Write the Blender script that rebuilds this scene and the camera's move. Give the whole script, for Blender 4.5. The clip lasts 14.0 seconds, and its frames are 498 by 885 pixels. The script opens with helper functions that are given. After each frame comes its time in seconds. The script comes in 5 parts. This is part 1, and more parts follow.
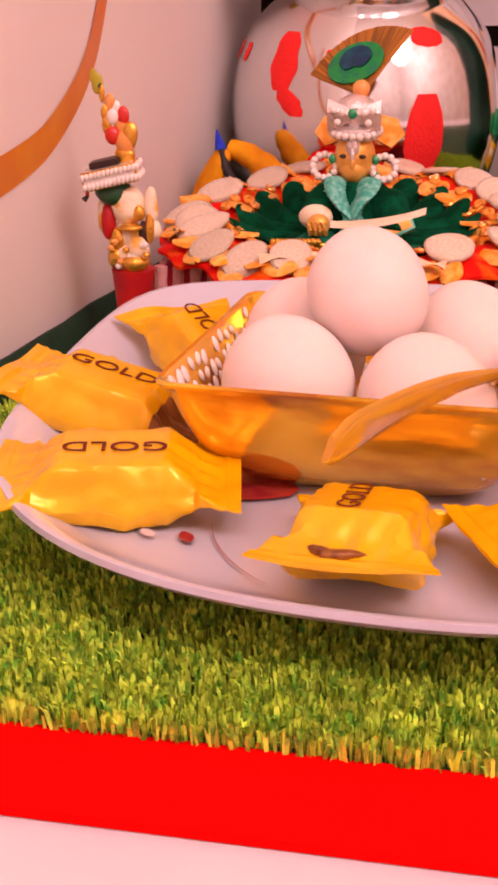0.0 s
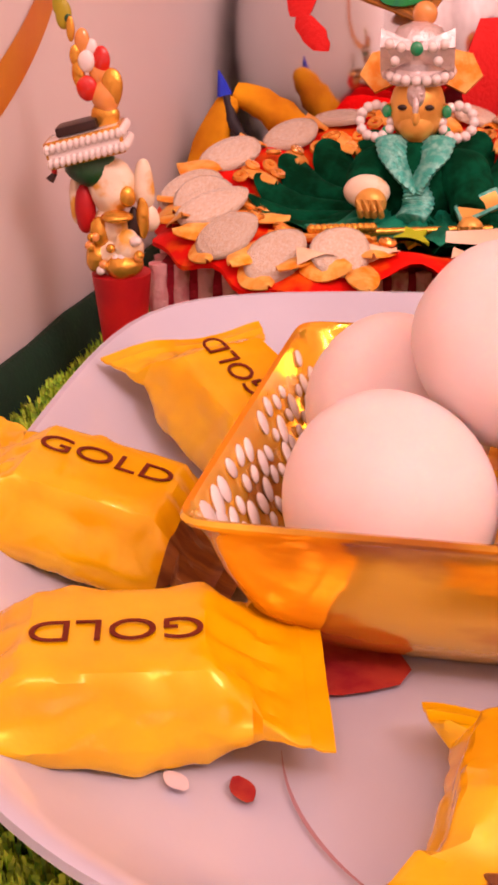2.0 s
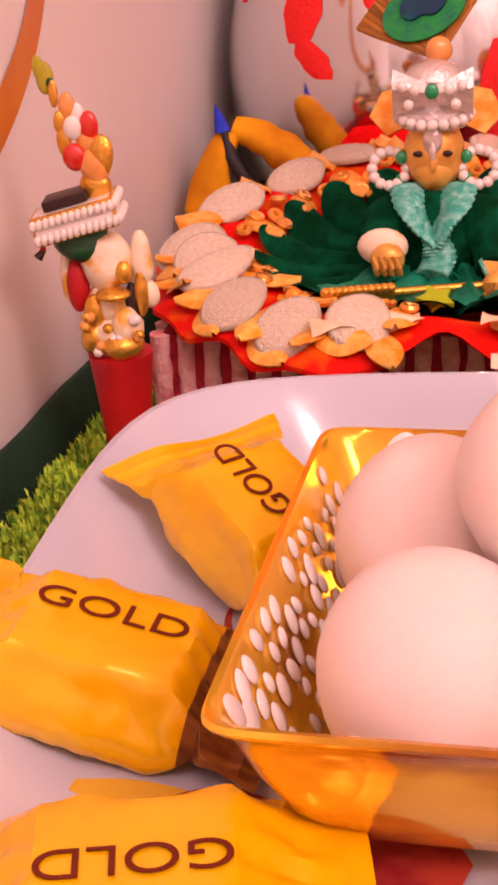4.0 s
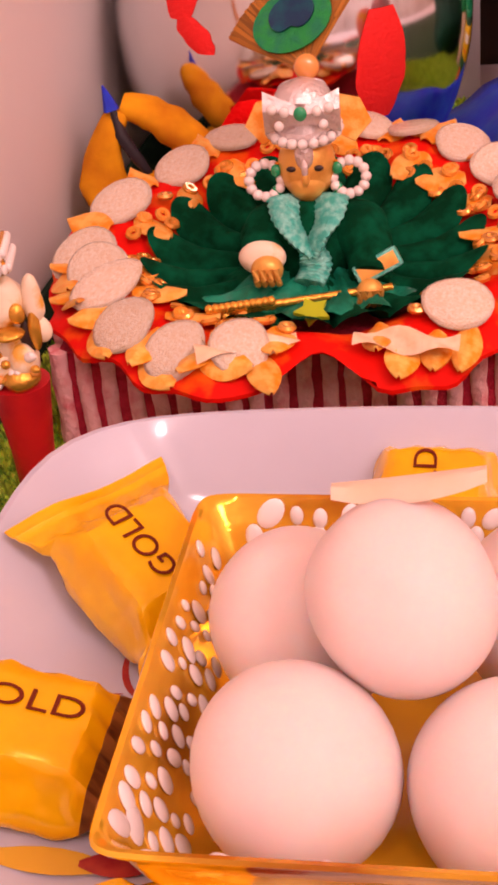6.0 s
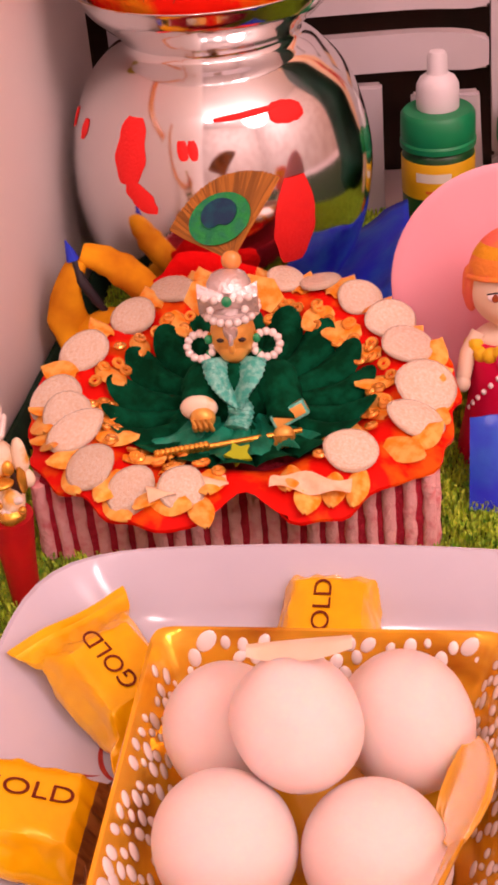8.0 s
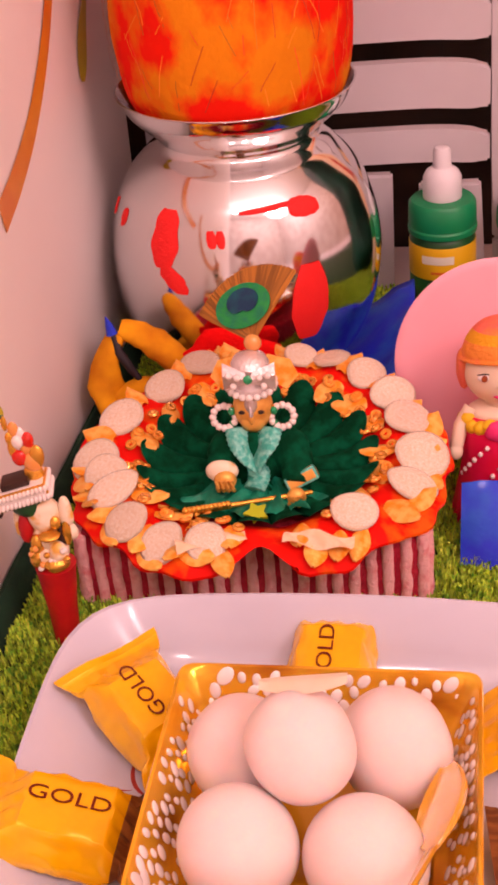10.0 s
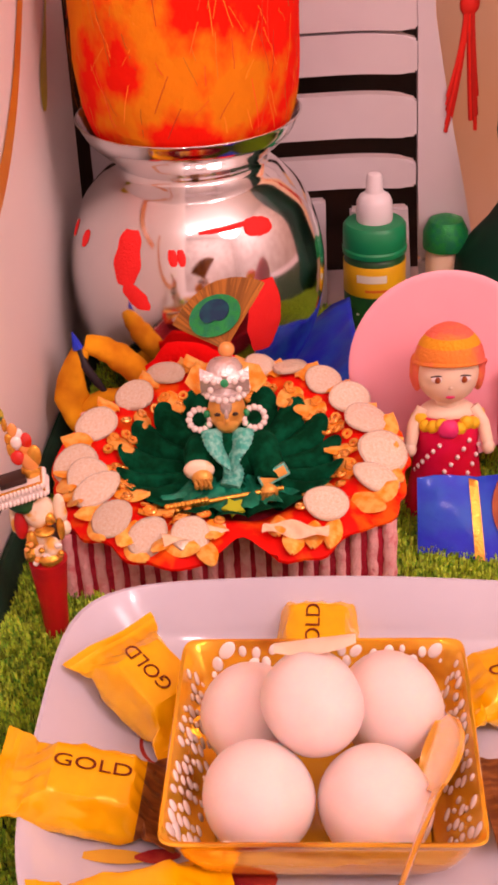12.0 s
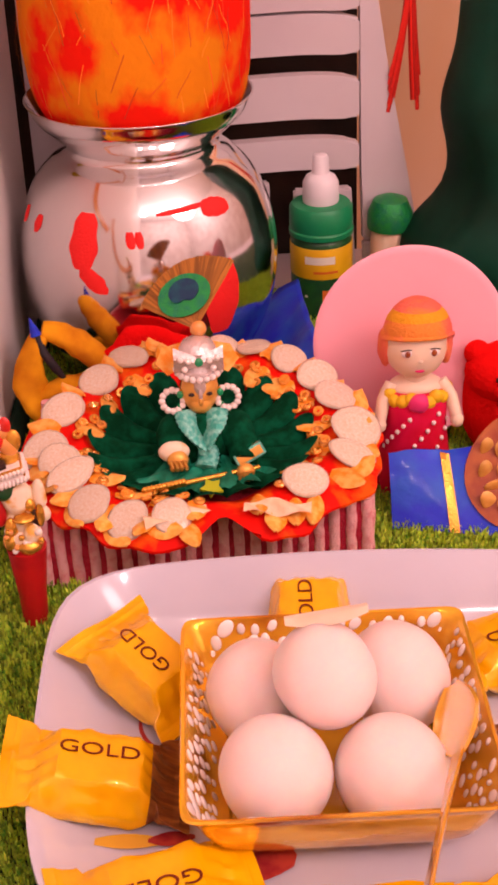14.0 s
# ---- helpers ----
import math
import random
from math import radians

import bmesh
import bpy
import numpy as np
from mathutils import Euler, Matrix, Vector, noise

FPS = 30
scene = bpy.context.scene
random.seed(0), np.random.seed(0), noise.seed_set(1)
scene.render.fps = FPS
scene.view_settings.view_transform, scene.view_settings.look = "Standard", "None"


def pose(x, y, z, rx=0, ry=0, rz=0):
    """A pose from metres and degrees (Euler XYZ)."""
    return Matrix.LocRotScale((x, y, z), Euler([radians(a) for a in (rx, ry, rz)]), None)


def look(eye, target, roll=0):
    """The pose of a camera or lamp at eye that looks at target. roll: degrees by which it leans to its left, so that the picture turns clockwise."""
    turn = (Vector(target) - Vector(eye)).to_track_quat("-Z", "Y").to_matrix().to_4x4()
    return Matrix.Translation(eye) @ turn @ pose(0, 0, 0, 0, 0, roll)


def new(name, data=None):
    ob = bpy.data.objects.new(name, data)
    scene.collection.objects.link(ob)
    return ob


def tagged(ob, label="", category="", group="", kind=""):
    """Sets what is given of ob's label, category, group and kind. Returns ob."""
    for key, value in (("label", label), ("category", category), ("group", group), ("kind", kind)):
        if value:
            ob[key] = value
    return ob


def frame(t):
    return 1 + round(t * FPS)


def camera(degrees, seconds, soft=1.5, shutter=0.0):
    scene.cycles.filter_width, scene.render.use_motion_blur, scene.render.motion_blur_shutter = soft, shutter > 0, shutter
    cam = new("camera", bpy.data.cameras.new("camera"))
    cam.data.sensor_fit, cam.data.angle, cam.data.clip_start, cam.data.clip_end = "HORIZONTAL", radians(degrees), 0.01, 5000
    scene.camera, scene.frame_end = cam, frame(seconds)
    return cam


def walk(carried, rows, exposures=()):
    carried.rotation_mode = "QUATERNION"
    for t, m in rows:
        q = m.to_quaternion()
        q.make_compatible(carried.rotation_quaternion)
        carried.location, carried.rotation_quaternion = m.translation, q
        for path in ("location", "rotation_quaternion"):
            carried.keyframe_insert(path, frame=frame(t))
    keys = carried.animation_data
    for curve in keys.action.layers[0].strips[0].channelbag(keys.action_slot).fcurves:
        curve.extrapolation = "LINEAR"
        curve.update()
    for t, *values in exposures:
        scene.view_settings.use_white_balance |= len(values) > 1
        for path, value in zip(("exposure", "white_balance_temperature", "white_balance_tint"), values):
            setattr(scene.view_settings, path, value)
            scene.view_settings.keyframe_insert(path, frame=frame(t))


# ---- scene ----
cam = camera(19.5, 14.0, soft=3.2)
PATH = [
    (0, (0.037, -0.359, 0.148), (-0.341, 1.485, -0.53), -0.0),
    (0.5, (0.024, -0.309, 0.148), (-0.348, 1.53, -0.544), 0.0),
    (1, (0.014, -0.272, 0.141), (-0.337, 1.555, -0.595), -0.0),
    (1.5, (0.007, -0.241, 0.136), (-0.309, 1.585, -0.615), 0.0),
    (2, (-0.006, -0.226, 0.135), (-0.342, 1.588, -0.637), -1.1),
    (2.2, (-0.009, -0.223, 0.132), (-0.357, 1.587, -0.646), -1.5),
    (4.3, (-0.016, -0.185, 0.151), (-0.373, 1.609, -0.658), -4.2),
    (4.5, (-0.018, -0.182, 0.152), (-0.39, 1.608, -0.658), -4.6),
    (5, (-0.02, -0.175, 0.15), (-0.402, 1.61, -0.666), -4.6),
    (5.5, (-0.009, -0.176, 0.157), (-0.334, 1.56, -0.781), -4.8),
    (6, (0.002, -0.189, 0.202), (-0.263, 1.497, -0.841), -5.8),
    (6.5, (0.009, -0.204, 0.245), (-0.188, 1.482, -0.812), -4.6),
    (7, (0.013, -0.22, 0.268), (-0.163, 1.463, -0.799), -5.1),
    (7.5, (0.011, -0.233, 0.278), (-0.177, 1.437, -0.807), -5.4),
    (8, (0.018, -0.247, 0.293), (-0.174, 1.42, -0.795), -5.4),
    (8.2, (0.021, -0.254, 0.298), (-0.179, 1.418, -0.781), -5.3),
    (10.3, (0.026, -0.302, 0.338), (-0.194, 1.395, -0.697), -4.9),
    (10.5, (0.021, -0.306, 0.34), (-0.17, 1.397, -0.692), -4.2),
    (11, (0.01, -0.322, 0.344), (-0.103, 1.397, -0.673), -3.5),
    (11.5, (-0.002, -0.333, 0.343), (-0.075, 1.396, -0.659), -3.0),
    (12, (-0.013, -0.34, 0.342), (-0.047, 1.393, -0.657), -2.9),
    (12.5, (-0.021, -0.341, 0.339), (-0.024, 1.387, -0.667), -2.6),
    (13, (-0.032, -0.343, 0.338), (0.004, 1.388, -0.663), -2.3),
    (13.5, (-0.039, -0.343, 0.339), (0.043, 1.387, -0.662), -2.5),
    (14, (-0.047, -0.338, 0.333), (0.072, 1.389, -0.67), -2.3),
]
walk(cam, [(t, look(eye, target, roll)) for t, eye, target, roll in PATH])

# ---- light: warm bulbs high in a small closed room ----
world = bpy.data.worlds.new("room_air")
scene.world = world
world.use_nodes = True
world.node_tree.nodes["Background"].inputs[0].default_value = (1.0, 0.8, 0.8, 1)
world.node_tree.nodes["Background"].inputs[1].default_value = 0.05
scene.view_settings.exposure = -0.10
LAMP_TINT = (1.0, 0.64, 0.635)
LAMPS = [(-0.14, -1.00, 1.35, 10.0, 0.06), (0.30, -1.00, 1.35, 11.0, 0.06), (0.90, -0.85, 1.22, 48.0, 0.28)]
for lx, ly, lz, watts, bulb in LAMPS:
    lamp = bpy.data.lights.new("bulb_light", "POINT")
    lamp.energy, lamp.color, lamp.shadow_soft_size = watts, LAMP_TINT, bulb
    ob = new("bulb_light", lamp)
    ob.location = (lx, ly, lz)


# ---- materials ----
def mat(name, color, rough=0.5, metal=0.0, color2=None, scale=80.0, bump=0.0, bump_scale=400.0, mix=(0.4, 0.65),
        sheen=0.0, coat=0.0, sss=0.0, trans=0.0, ior=1.45, emit=0.0, per_object=0.0, island=0.0, stretch=(1, 1, 1), detail=4.0, spec=0.5):
    m = bpy.data.materials.new(name)
    m.use_nodes = True
    nt = m.node_tree
    b = nt.nodes["Principled BSDF"]
    inp = b.inputs
    inp["Base Color"].default_value = (*color, 1)
    inp["Roughness"].default_value, inp["Metallic"].default_value = rough, metal
    inp["Sheen Weight"].default_value, inp["Coat Weight"].default_value = sheen, coat
    inp["Specular IOR Level"].default_value = spec
    inp["Transmission Weight"].default_value, inp["IOR"].default_value = trans, ior
    if sss:
        inp["Subsurface Weight"].default_value = sss
        inp["Subsurface Radius"].default_value = (0.006, 0.004, 0.003)
        inp["Subsurface Scale"].default_value = 1.3
    if emit:
        inp["Emission Color"].default_value = (*color, 1)
        inp["Emission Strength"].default_value = emit
    co = nt.nodes.new("ShaderNodeTexCoord")
    mp = nt.nodes.new("ShaderNodeMapping")
    mp.inputs["Scale"].default_value = stretch
    nt.links.new(co.outputs["Object"], mp.inputs["Vector"])
    out = None
    if color2:
        n = nt.nodes.new("ShaderNodeTexNoise")
        n.inputs["Scale"].default_value, n.inputs["Detail"].default_value = scale, detail
        nt.links.new(mp.outputs[0], n.inputs["Vector"])
        r = nt.nodes.new("ShaderNodeValToRGB")
        r.color_ramp.elements[0].position, r.color_ramp.elements[1].position = mix
        r.color_ramp.elements[0].color, r.color_ramp.elements[1].color = (*color, 1), (*color2, 1)
        nt.links.new(n.outputs["Fac"], r.inputs[0])
        out = r.outputs[0]
    if per_object or island:
        src = nt.nodes.new("ShaderNodeObjectInfo" if per_object else "ShaderNodeNewGeometry")
        hsv = nt.nodes.new("ShaderNodeHueSaturation")
        if out:
            nt.links.new(out, hsv.inputs["Color"])
        else:
            hsv.inputs["Color"].default_value = (*color, 1)
        mr = nt.nodes.new("ShaderNodeMapRange")
        amount = per_object or island
        mr.inputs["To Min"].default_value, mr.inputs["To Max"].default_value = 1 - amount, 1 + amount
        nt.links.new(src.outputs["Random" if per_object else "Random Per Island"], mr.inputs["Value"])
        nt.links.new(mr.outputs[0], hsv.inputs["Value"])
        out = hsv.outputs[0]
    if out:
        nt.links.new(out, inp["Base Color"])
    if bump:
        n2 = nt.nodes.new("ShaderNodeTexNoise")
        n2.inputs["Scale"].default_value, n2.inputs["Detail"].default_value = bump_scale, 5.0
        nt.links.new(mp.outputs[0], n2.inputs["Vector"])
        bp = nt.nodes.new("ShaderNodeBump")
        bp.inputs["Strength"].default_value, bp.inputs["Distance"].default_value = bump, 0.001
        nt.links.new(n2.outputs["Fac"], bp.inputs["Height"])
        nt.links.new(bp.outputs[0], inp["Normal"])
    return m


M_WALL = mat("wall_paint", (0.86, 0.80, 0.78), 0.8, color2=(0.72, 0.62, 0.6), scale=6, bump=0.05, bump_scale=60)
M_WARMWALL = mat("peach_paint", (0.88, 0.52, 0.28), 0.8, color2=(0.85, 0.58, 0.40), scale=7, bump=0.05, bump_scale=60)
M_CEIL = mat("ceiling_paint", (0.82, 0.78, 0.76), 0.9)
M_FLOOR = mat("floor_tile", (0.45, 0.38, 0.33), 0.4, color2=(0.5, 0.42, 0.36), scale=12)
M_TABLE = mat("table_laminate", (0.70, 0.64, 0.70), 0.35, color2=(0.74, 0.68, 0.72), scale=20, bump=0.02)
M_CABINET = mat("cabinet_enamel", (0.86, 0.80, 0.77), 0.65, spec=0.2, color2=(0.83, 0.77, 0.75), scale=9, bump=0.03, bump_scale=25)
M_ORANGE_PRINT = mat("orange_print", (0.62, 0.17, 0.015), 0.35, color2=(0.7, 0.28, 0.02), scale=30)
M_OLIVE_PRINT = mat("olive_print", (0.42, 0.36, 0.02), 0.35)
# near-black brown, shade of the gaps around the chair put into colour
M_GAPSHADE = mat("gap_shade", (0.02, 0.014, 0.01), 0.7, color2=(0.04, 0.02, 0.012), scale=30)
M_CHAIR = mat("chair_plastic", (0.66, 0.60, 0.62), 0.45, color2=(0.62, 0.55, 0.58), scale=14, bump=0.04, bump_scale=90)
M_TURF = mat("turf_blade", (0.72, 0.90, 0.10), 0.6, color2=(0.16, 0.46, 0.05), scale=300, mix=(0.46, 0.66), spec=0.2, island=0.5)
M_TURFBASE = mat("turf_backing", (0.012, 0.04, 0.012), 0.9, color2=(0.02, 0.06, 0.012), scale=200, bump=0.6, bump_scale=900)
M_TURFSIDE = mat("turf_binding", (0.003, 0.028, 0.012), 0.9, color2=(0.005, 0.038, 0.016), scale=120, bump=0.3, bump_scale=700)
M_REDHEM = mat("red_felt", (0.80, 0.001, 0.001), 0.9, color2=(0.74, 0.001, 0.001), scale=150, bump=0.15, bump_scale=900, spec=0.05)
M_TRAY = mat("white_melamine", (0.58, 0.58, 0.68), 0.14, color2=(0.55, 0.55, 0.65), scale=25, coat=0.3, bump=0.015, bump_scale=60)
M_TRAYRED = mat("maroon_print", (0.32, 0.02, 0.03), 0.2, color2=(0.5, 0.06, 0.04), scale=150)
M_TRAYLINE = mat("faded_print", (0.42, 0.24, 0.27), 0.2)
M_TRAYPINK = mat("petal_print", (0.72, 0.62, 0.66), 0.2)
M_TRAYYEL = mat("yellow_print", (0.75, 0.45, 0.05), 0.2)
M_AMBER = mat("amber_gold", (0.95, 0.56, 0.04), 0.14, metal=0.6, color2=(0.42, 0.13, 0.008), scale=42, mix=(0.48, 0.70), bump=0.3, bump_scale=110, coat=0.3, stretch=(0.6, 0.6, 1.6))
M_PEARLDOT = mat("pearly_oval", (0.82, 0.76, 0.74), 0.2, coat=0.4, per_object=0.12)
M_SWEET = mat("milk_sweet", (0.84, 0.70, 0.66), 0.55, color2=(0.86, 0.74, 0.70), scale=60, sss=1.0, bump=0.05, bump_scale=500, coat=0.05, spec=0.3)
M_PETAL = mat("pale_slice", (0.85, 0.66, 0.48), 0.45, color2=(0.85, 0.6, 0.4), scale=120, sss=0.2)
M_SYRUP = mat("yellow_syrup", (0.80, 0.42, 0.02), 0.12, coat=0.5)
M_WRAP = mat("gold_foil_wrapper", (0.94, 0.55, 0.001), 0.27, color2=(0.90, 0.47, 0.001), scale=70, bump=0.22, bump_scale=110, coat=0.35, spec=0.5, metal=0.2)
M_INK = mat("brown_ink", (0.15, 0.020, 0.006), 0.5, spec=0.2)
M_BROWNFOIL = mat("brown_foil", (0.16, 0.05, 0.015), 0.3, metal=0.3, color2=(0.3, 0.12, 0.03), scale=90, stretch=(1, 6, 1))
M_SPOON = mat("amber_plastic", (0.86, 0.47, 0.04), 0.12, color2=(0.82, 0.40, 0.02), scale=40, trans=0.35, coat=0.5)
M_REDCLOTH = mat("red_satin", (0.78, 0.006, 0.002), 0.6, color2=(0.86, 0.11, 0.004), scale=75, mix=(0.50, 0.62), bump=0.3, bump_scale=260, spec=0.15)
M_GOLDLACE = mat("orange_lace", (0.92, 0.30, 0.012), 0.42, color2=(0.94, 0.52, 0.12), scale=250, bump=0.4, bump_scale=700, per_object=0.15, spec=0.3)
M_FLAP = mat("pale_organza", (0.95, 0.62, 0.38), 0.45, color2=(0.96, 0.74, 0.52), scale=200, bump=0.4, bump_scale=600, spec=0.3)
M_SEQUIN = mat("orange_sequin", (0.86, 0.36, 0.05), 0.2, metal=0.4, coat=0.5, per_object=0.2)
M_STONE = mat("glitter_stone", (0.84, 0.62, 0.38), 0.12, color2=(0.96, 0.87, 0.74), scale=9, mix=(0.25, 0.72), bump=0.9, bump_scale=16, coat=0.6, per_object=0.10, detail=8)
M_GREENVELVET = mat("green_velvet", (0.001, 0.036, 0.013), 0.9, color2=(0.002, 0.085, 0.036), scale=180, bump=0.35, bump_scale=700, spec=0.06)
M_LAP = mat("emerald_satin", (0.003, 0.12, 0.06), 0.45, color2=(0.01, 0.26, 0.15), scale=120, bump=0.5, bump_scale=300, spec=0.3)
M_TEAL = mat("teal_lace", (0.05, 0.42, 0.32), 0.3, color2=(0.25, 0.62, 0.52), scale=500, bump=0.7, bump_scale=900, metal=0.2)
M_PILE = mat("pink_pile", (0.95, 0.50, 0.50), 0.95, color2=(0.80, 0.18, 0.20), scale=200, mix=(0.48, 0.75), bump=0.9, bump_scale=800, spec=0.05)
M_PILEDARK = mat("maroon_pile", (0.42, 0.006, 0.03), 0.9, color2=(0.55, 0.02, 0.05), scale=300, bump=0.9, bump_scale=900)
M_BRASS = mat("brass_face", (0.86, 0.47, 0.10), 0.34, metal=0.35, color2=(0.62, 0.27, 0.04), scale=150, bump=0.1)
M_PEARL = mat("pearl", (0.85, 0.77, 0.72), 0.18, coat=0.6)
M_SILVER = mat("silver_trim", (0.80, 0.72, 0.70), 0.25, metal=0.6, bump=0.6, bump_scale=900)
M_DARK = mat("dark_paint", (0.03, 0.012, 0.01), 0.4)
M_LIP = mat("red_paint", (0.56, 0.008, 0.010), 0.5, color2=(0.44, 0.005, 0.012), scale=90, bump=0.2)
M_CREAM = mat("cream_enamel", (0.90, 0.76, 0.56), 0.35, color2=(0.80, 0.42, 0.06), scale=170, mix=(0.52, 0.66), bump=0.2, bump_scale=500)
M_GOLD = mat("gold_trim", (0.80, 0.42, 0.06), 0.25, metal=0.7, bump=0.4, bump_scale=700)
M_GEMRED = mat("red_gem", (0.65, 0.015, 0.008), 0.1, coat=0.8)
M_GEMGREEN = mat("green_gem", (0.01, 0.32, 0.12), 0.1, coat=0.8)
M_GEMAMBER = mat("amber_gem", (0.80, 0.33, 0.08), 0.12, coat=0.8)
M_YGREEN = mat("lime_fabric", (0.42, 0.50, 0.01), 0.6)
M_STEEL = mat("polished_steel", (0.80, 0.80, 0.80), 0.10, metal=1.0, color2=(0.76, 0.76, 0.76), scale=25, bump=0.015, bump_scale=45)
M_KUMKUM = mat("red_powder_paste", (0.88, 0.016, 0.014), 0.7, bump=0.5, bump_scale=800)
M_COCO = mat("coconut_husk", (0.80, 0.25, 0.008), 0.9, spec=0.1, color2=(0.86, 0.014, 0.004), scale=30, mix=(0.40, 0.52), bump=1.0, bump_scale=170, stretch=(1, 1, 0.75), detail=9)
M_FIBRE = mat("husk_fibre", (0.72, 0.24, 0.015), 0.8, island=0.5)
M_FIBRERED = mat("stained_fibre", (0.70, 0.06, 0.012), 0.8, island=0.4)
M_BLUEFOIL = mat("blue_foil", (0.015, 0.030, 0.62), 0.42, metal=0.1, color2=(0.02, 0.10, 0.62), scale=60, bump=0.4, bump_scale=120, coat=0.08, spec=0.3)
M_MUSTARD = mat("mustard_cloth", (0.84, 0.38, 0.012), 0.8, color2=(0.58, 0.19, 0.008), scale=45, bump=0.3, bump_scale=400, spec=0.1)
M_BLACKCORD = mat("black_trim", (0.02, 0.014, 0.02), 0.6)
M_FEATHER = mat("bronze_barb", (0.34, 0.13, 0.015), 0.45, metal=0.2, island=0.45)
M_FEATHGREEN = mat("green_barb", (0.015, 0.30, 0.06), 0.4, metal=0.3, bump=0.4, bump_scale=900, color2=(0.01, 0.22, 0.09), scale=300)
M_FEATHBLUE = mat("blue_barb", (0.008, 0.04, 0.10), 0.35, metal=0.3, color2=(0.006, 0.09, 0.13), scale=300)
M_BOTTLEGREEN = mat("dark_green_label", (0.008, 0.06, 0.02), 0.35, color2=(0.015, 0.10, 0.02), scale=120)
M_CAPGREEN = mat("green_cap", (0.008, 0.26, 0.09), 0.4)
M_WHITEPLASTIC = mat("white_plastic", (0.82, 0.78, 0.80), 0.35)
M_LABEL = mat("yellow_label", (0.80, 0.48, 0.01), 0.4, color2=(0.75, 0.42, 0.01), scale=60)
M_LABELBAR = mat("label_ink", (0.75, 0.72, 0.60), 0.4)
M_ORANGEBLOT = mat("orange_print_blot", (0.68, 0.15, 0.02), 0.4)
M_PINKPLASTIC = mat("pink_plastic", (0.95, 0.46, 0.54), 0.5, sss=0.15, color2=(0.95, 0.42, 0.50), scale=15, spec=0.25)
M_SKIN = mat("vinyl_skin", (0.88, 0.68, 0.50), 0.4, sss=0.2)
M_KNIT = mat("orange_knit", (0.84, 0.16, 0.10), 0.85, color2=(0.86, 0.28, 0.04), scale=60, mix=(0.45, 0.6), bump=0.9, bump_scale=700)
M_KNITYEL = mat("yellow_knit", (0.80, 0.36, 0.01), 0.85, bump=0.9, bump_scale=700)
M_MAGENTA = mat("magenta_satin", (0.72, 0.006, 0.07), 0.5, color2=(0.6, 0.004, 0.03), scale=70, spec=0.2)
M_ROSE = mat("pink_rosette", (0.78, 0.03, 0.18), 0.6)
M_YELFAB = mat("yellow_frill", (0.80, 0.50, 0.01), 0.6, bump=0.5)
M_WHITEDOT = mat("white_dot", (0.85, 0.74, 0.72), 0.5)
M_REDPLUSH = mat("red_plush", (0.76, 0.006, 0.006), 0.95, bump=0.9, bump_scale=600, spec=0.05)
M_NUT = mat("cashew_print", (0.92, 0.52, 0.14), 0.4, color2=(0.70, 0.30, 0.05), scale=90, per_object=0.25)
M_NUTDARK = mat("brown_print", (0.30, 0.05, 0.012), 0.4, color2=(0.45, 0.12, 0.02), scale=120)
M_DARKGREEN = mat("dark_green_satin", (0.001, 0.026, 0.012), 0.6, color2=(0.003, 0.060, 0.034), scale=14, bump=0.15, bump_scale=120, spec=0.25)
M_TASSEL = mat("red_thread", (0.74, 0.02, 0.01), 0.6, island=0.3)


# ---- building helpers ----
def part(name, bm, material, parent=None, label="", smooth=True, angle=40):
    me = bpy.data.meshes.new(name)
    bm.normal_update()
    bm.to_mesh(me)
    bm.free()
    for m in material if isinstance(material, (list, tuple)) else [material]:
        me.materials.append(m)
    if smooth:
        me.polygons.foreach_set("use_smooth", [True] * len(me.polygons))
        me.set_sharp_from_angle(angle=radians(angle))
    ob = new(name, me)
    if parent:
        ob.parent = parent
    if label:
        tagged(ob, label)
    return ob


def shared(name, source, parent, m):
    ob = new(name, source.data)
    ob.parent = parent
    ob.matrix_basis = m
    return ob


def thing(name, label, category, m=None, group="", kind=""):
    ob = new(name)
    ob.empty_display_size = 0.02
    if m is not None:
        ob.matrix_basis = m
    return tagged(ob, label, category, group, kind)


def xform(bm, verts, m):
    if m is not None:
        for v in verts:
            v.co = m @ v.co


def mark(bm, n0, idx):
    bm.faces.ensure_lookup_table()
    for f in bm.faces[n0:]:
        f.material_index = idx


def rings(bm, loops, close=True, cap0=False, cap1=False, idx=0):
    """Skins a row of vertex loops (lists of points)."""
    n0 = len(bm.faces)
    vs = [[bm.verts.new(p) for p in loop] for loop in loops]
    for a, b in zip(vs, vs[1:]):
        n = len(a)
        for k in range(n if close else n - 1):
            bm.faces.new((a[k], a[(k + 1) % n], b[(k + 1) % n], b[k]))
    if cap0:
        bm.faces.new(vs[0][::-1])
    if cap1:
        bm.faces.new(vs[-1])
    mark(bm, n0, idx)
    return [v for row in vs for v in row]


def lathe(bm, profile, seg=48, m=None, idx=0, cap0=True, cap1=True):
    loops = [[Vector((r * math.cos(2 * math.pi * k / seg), r * math.sin(2 * math.pi * k / seg), z)) for k in range(seg)] for r, z in profile]
    vs = rings(bm, loops, True, cap0, cap1, idx)
    xform(bm, vs, m)
    return vs


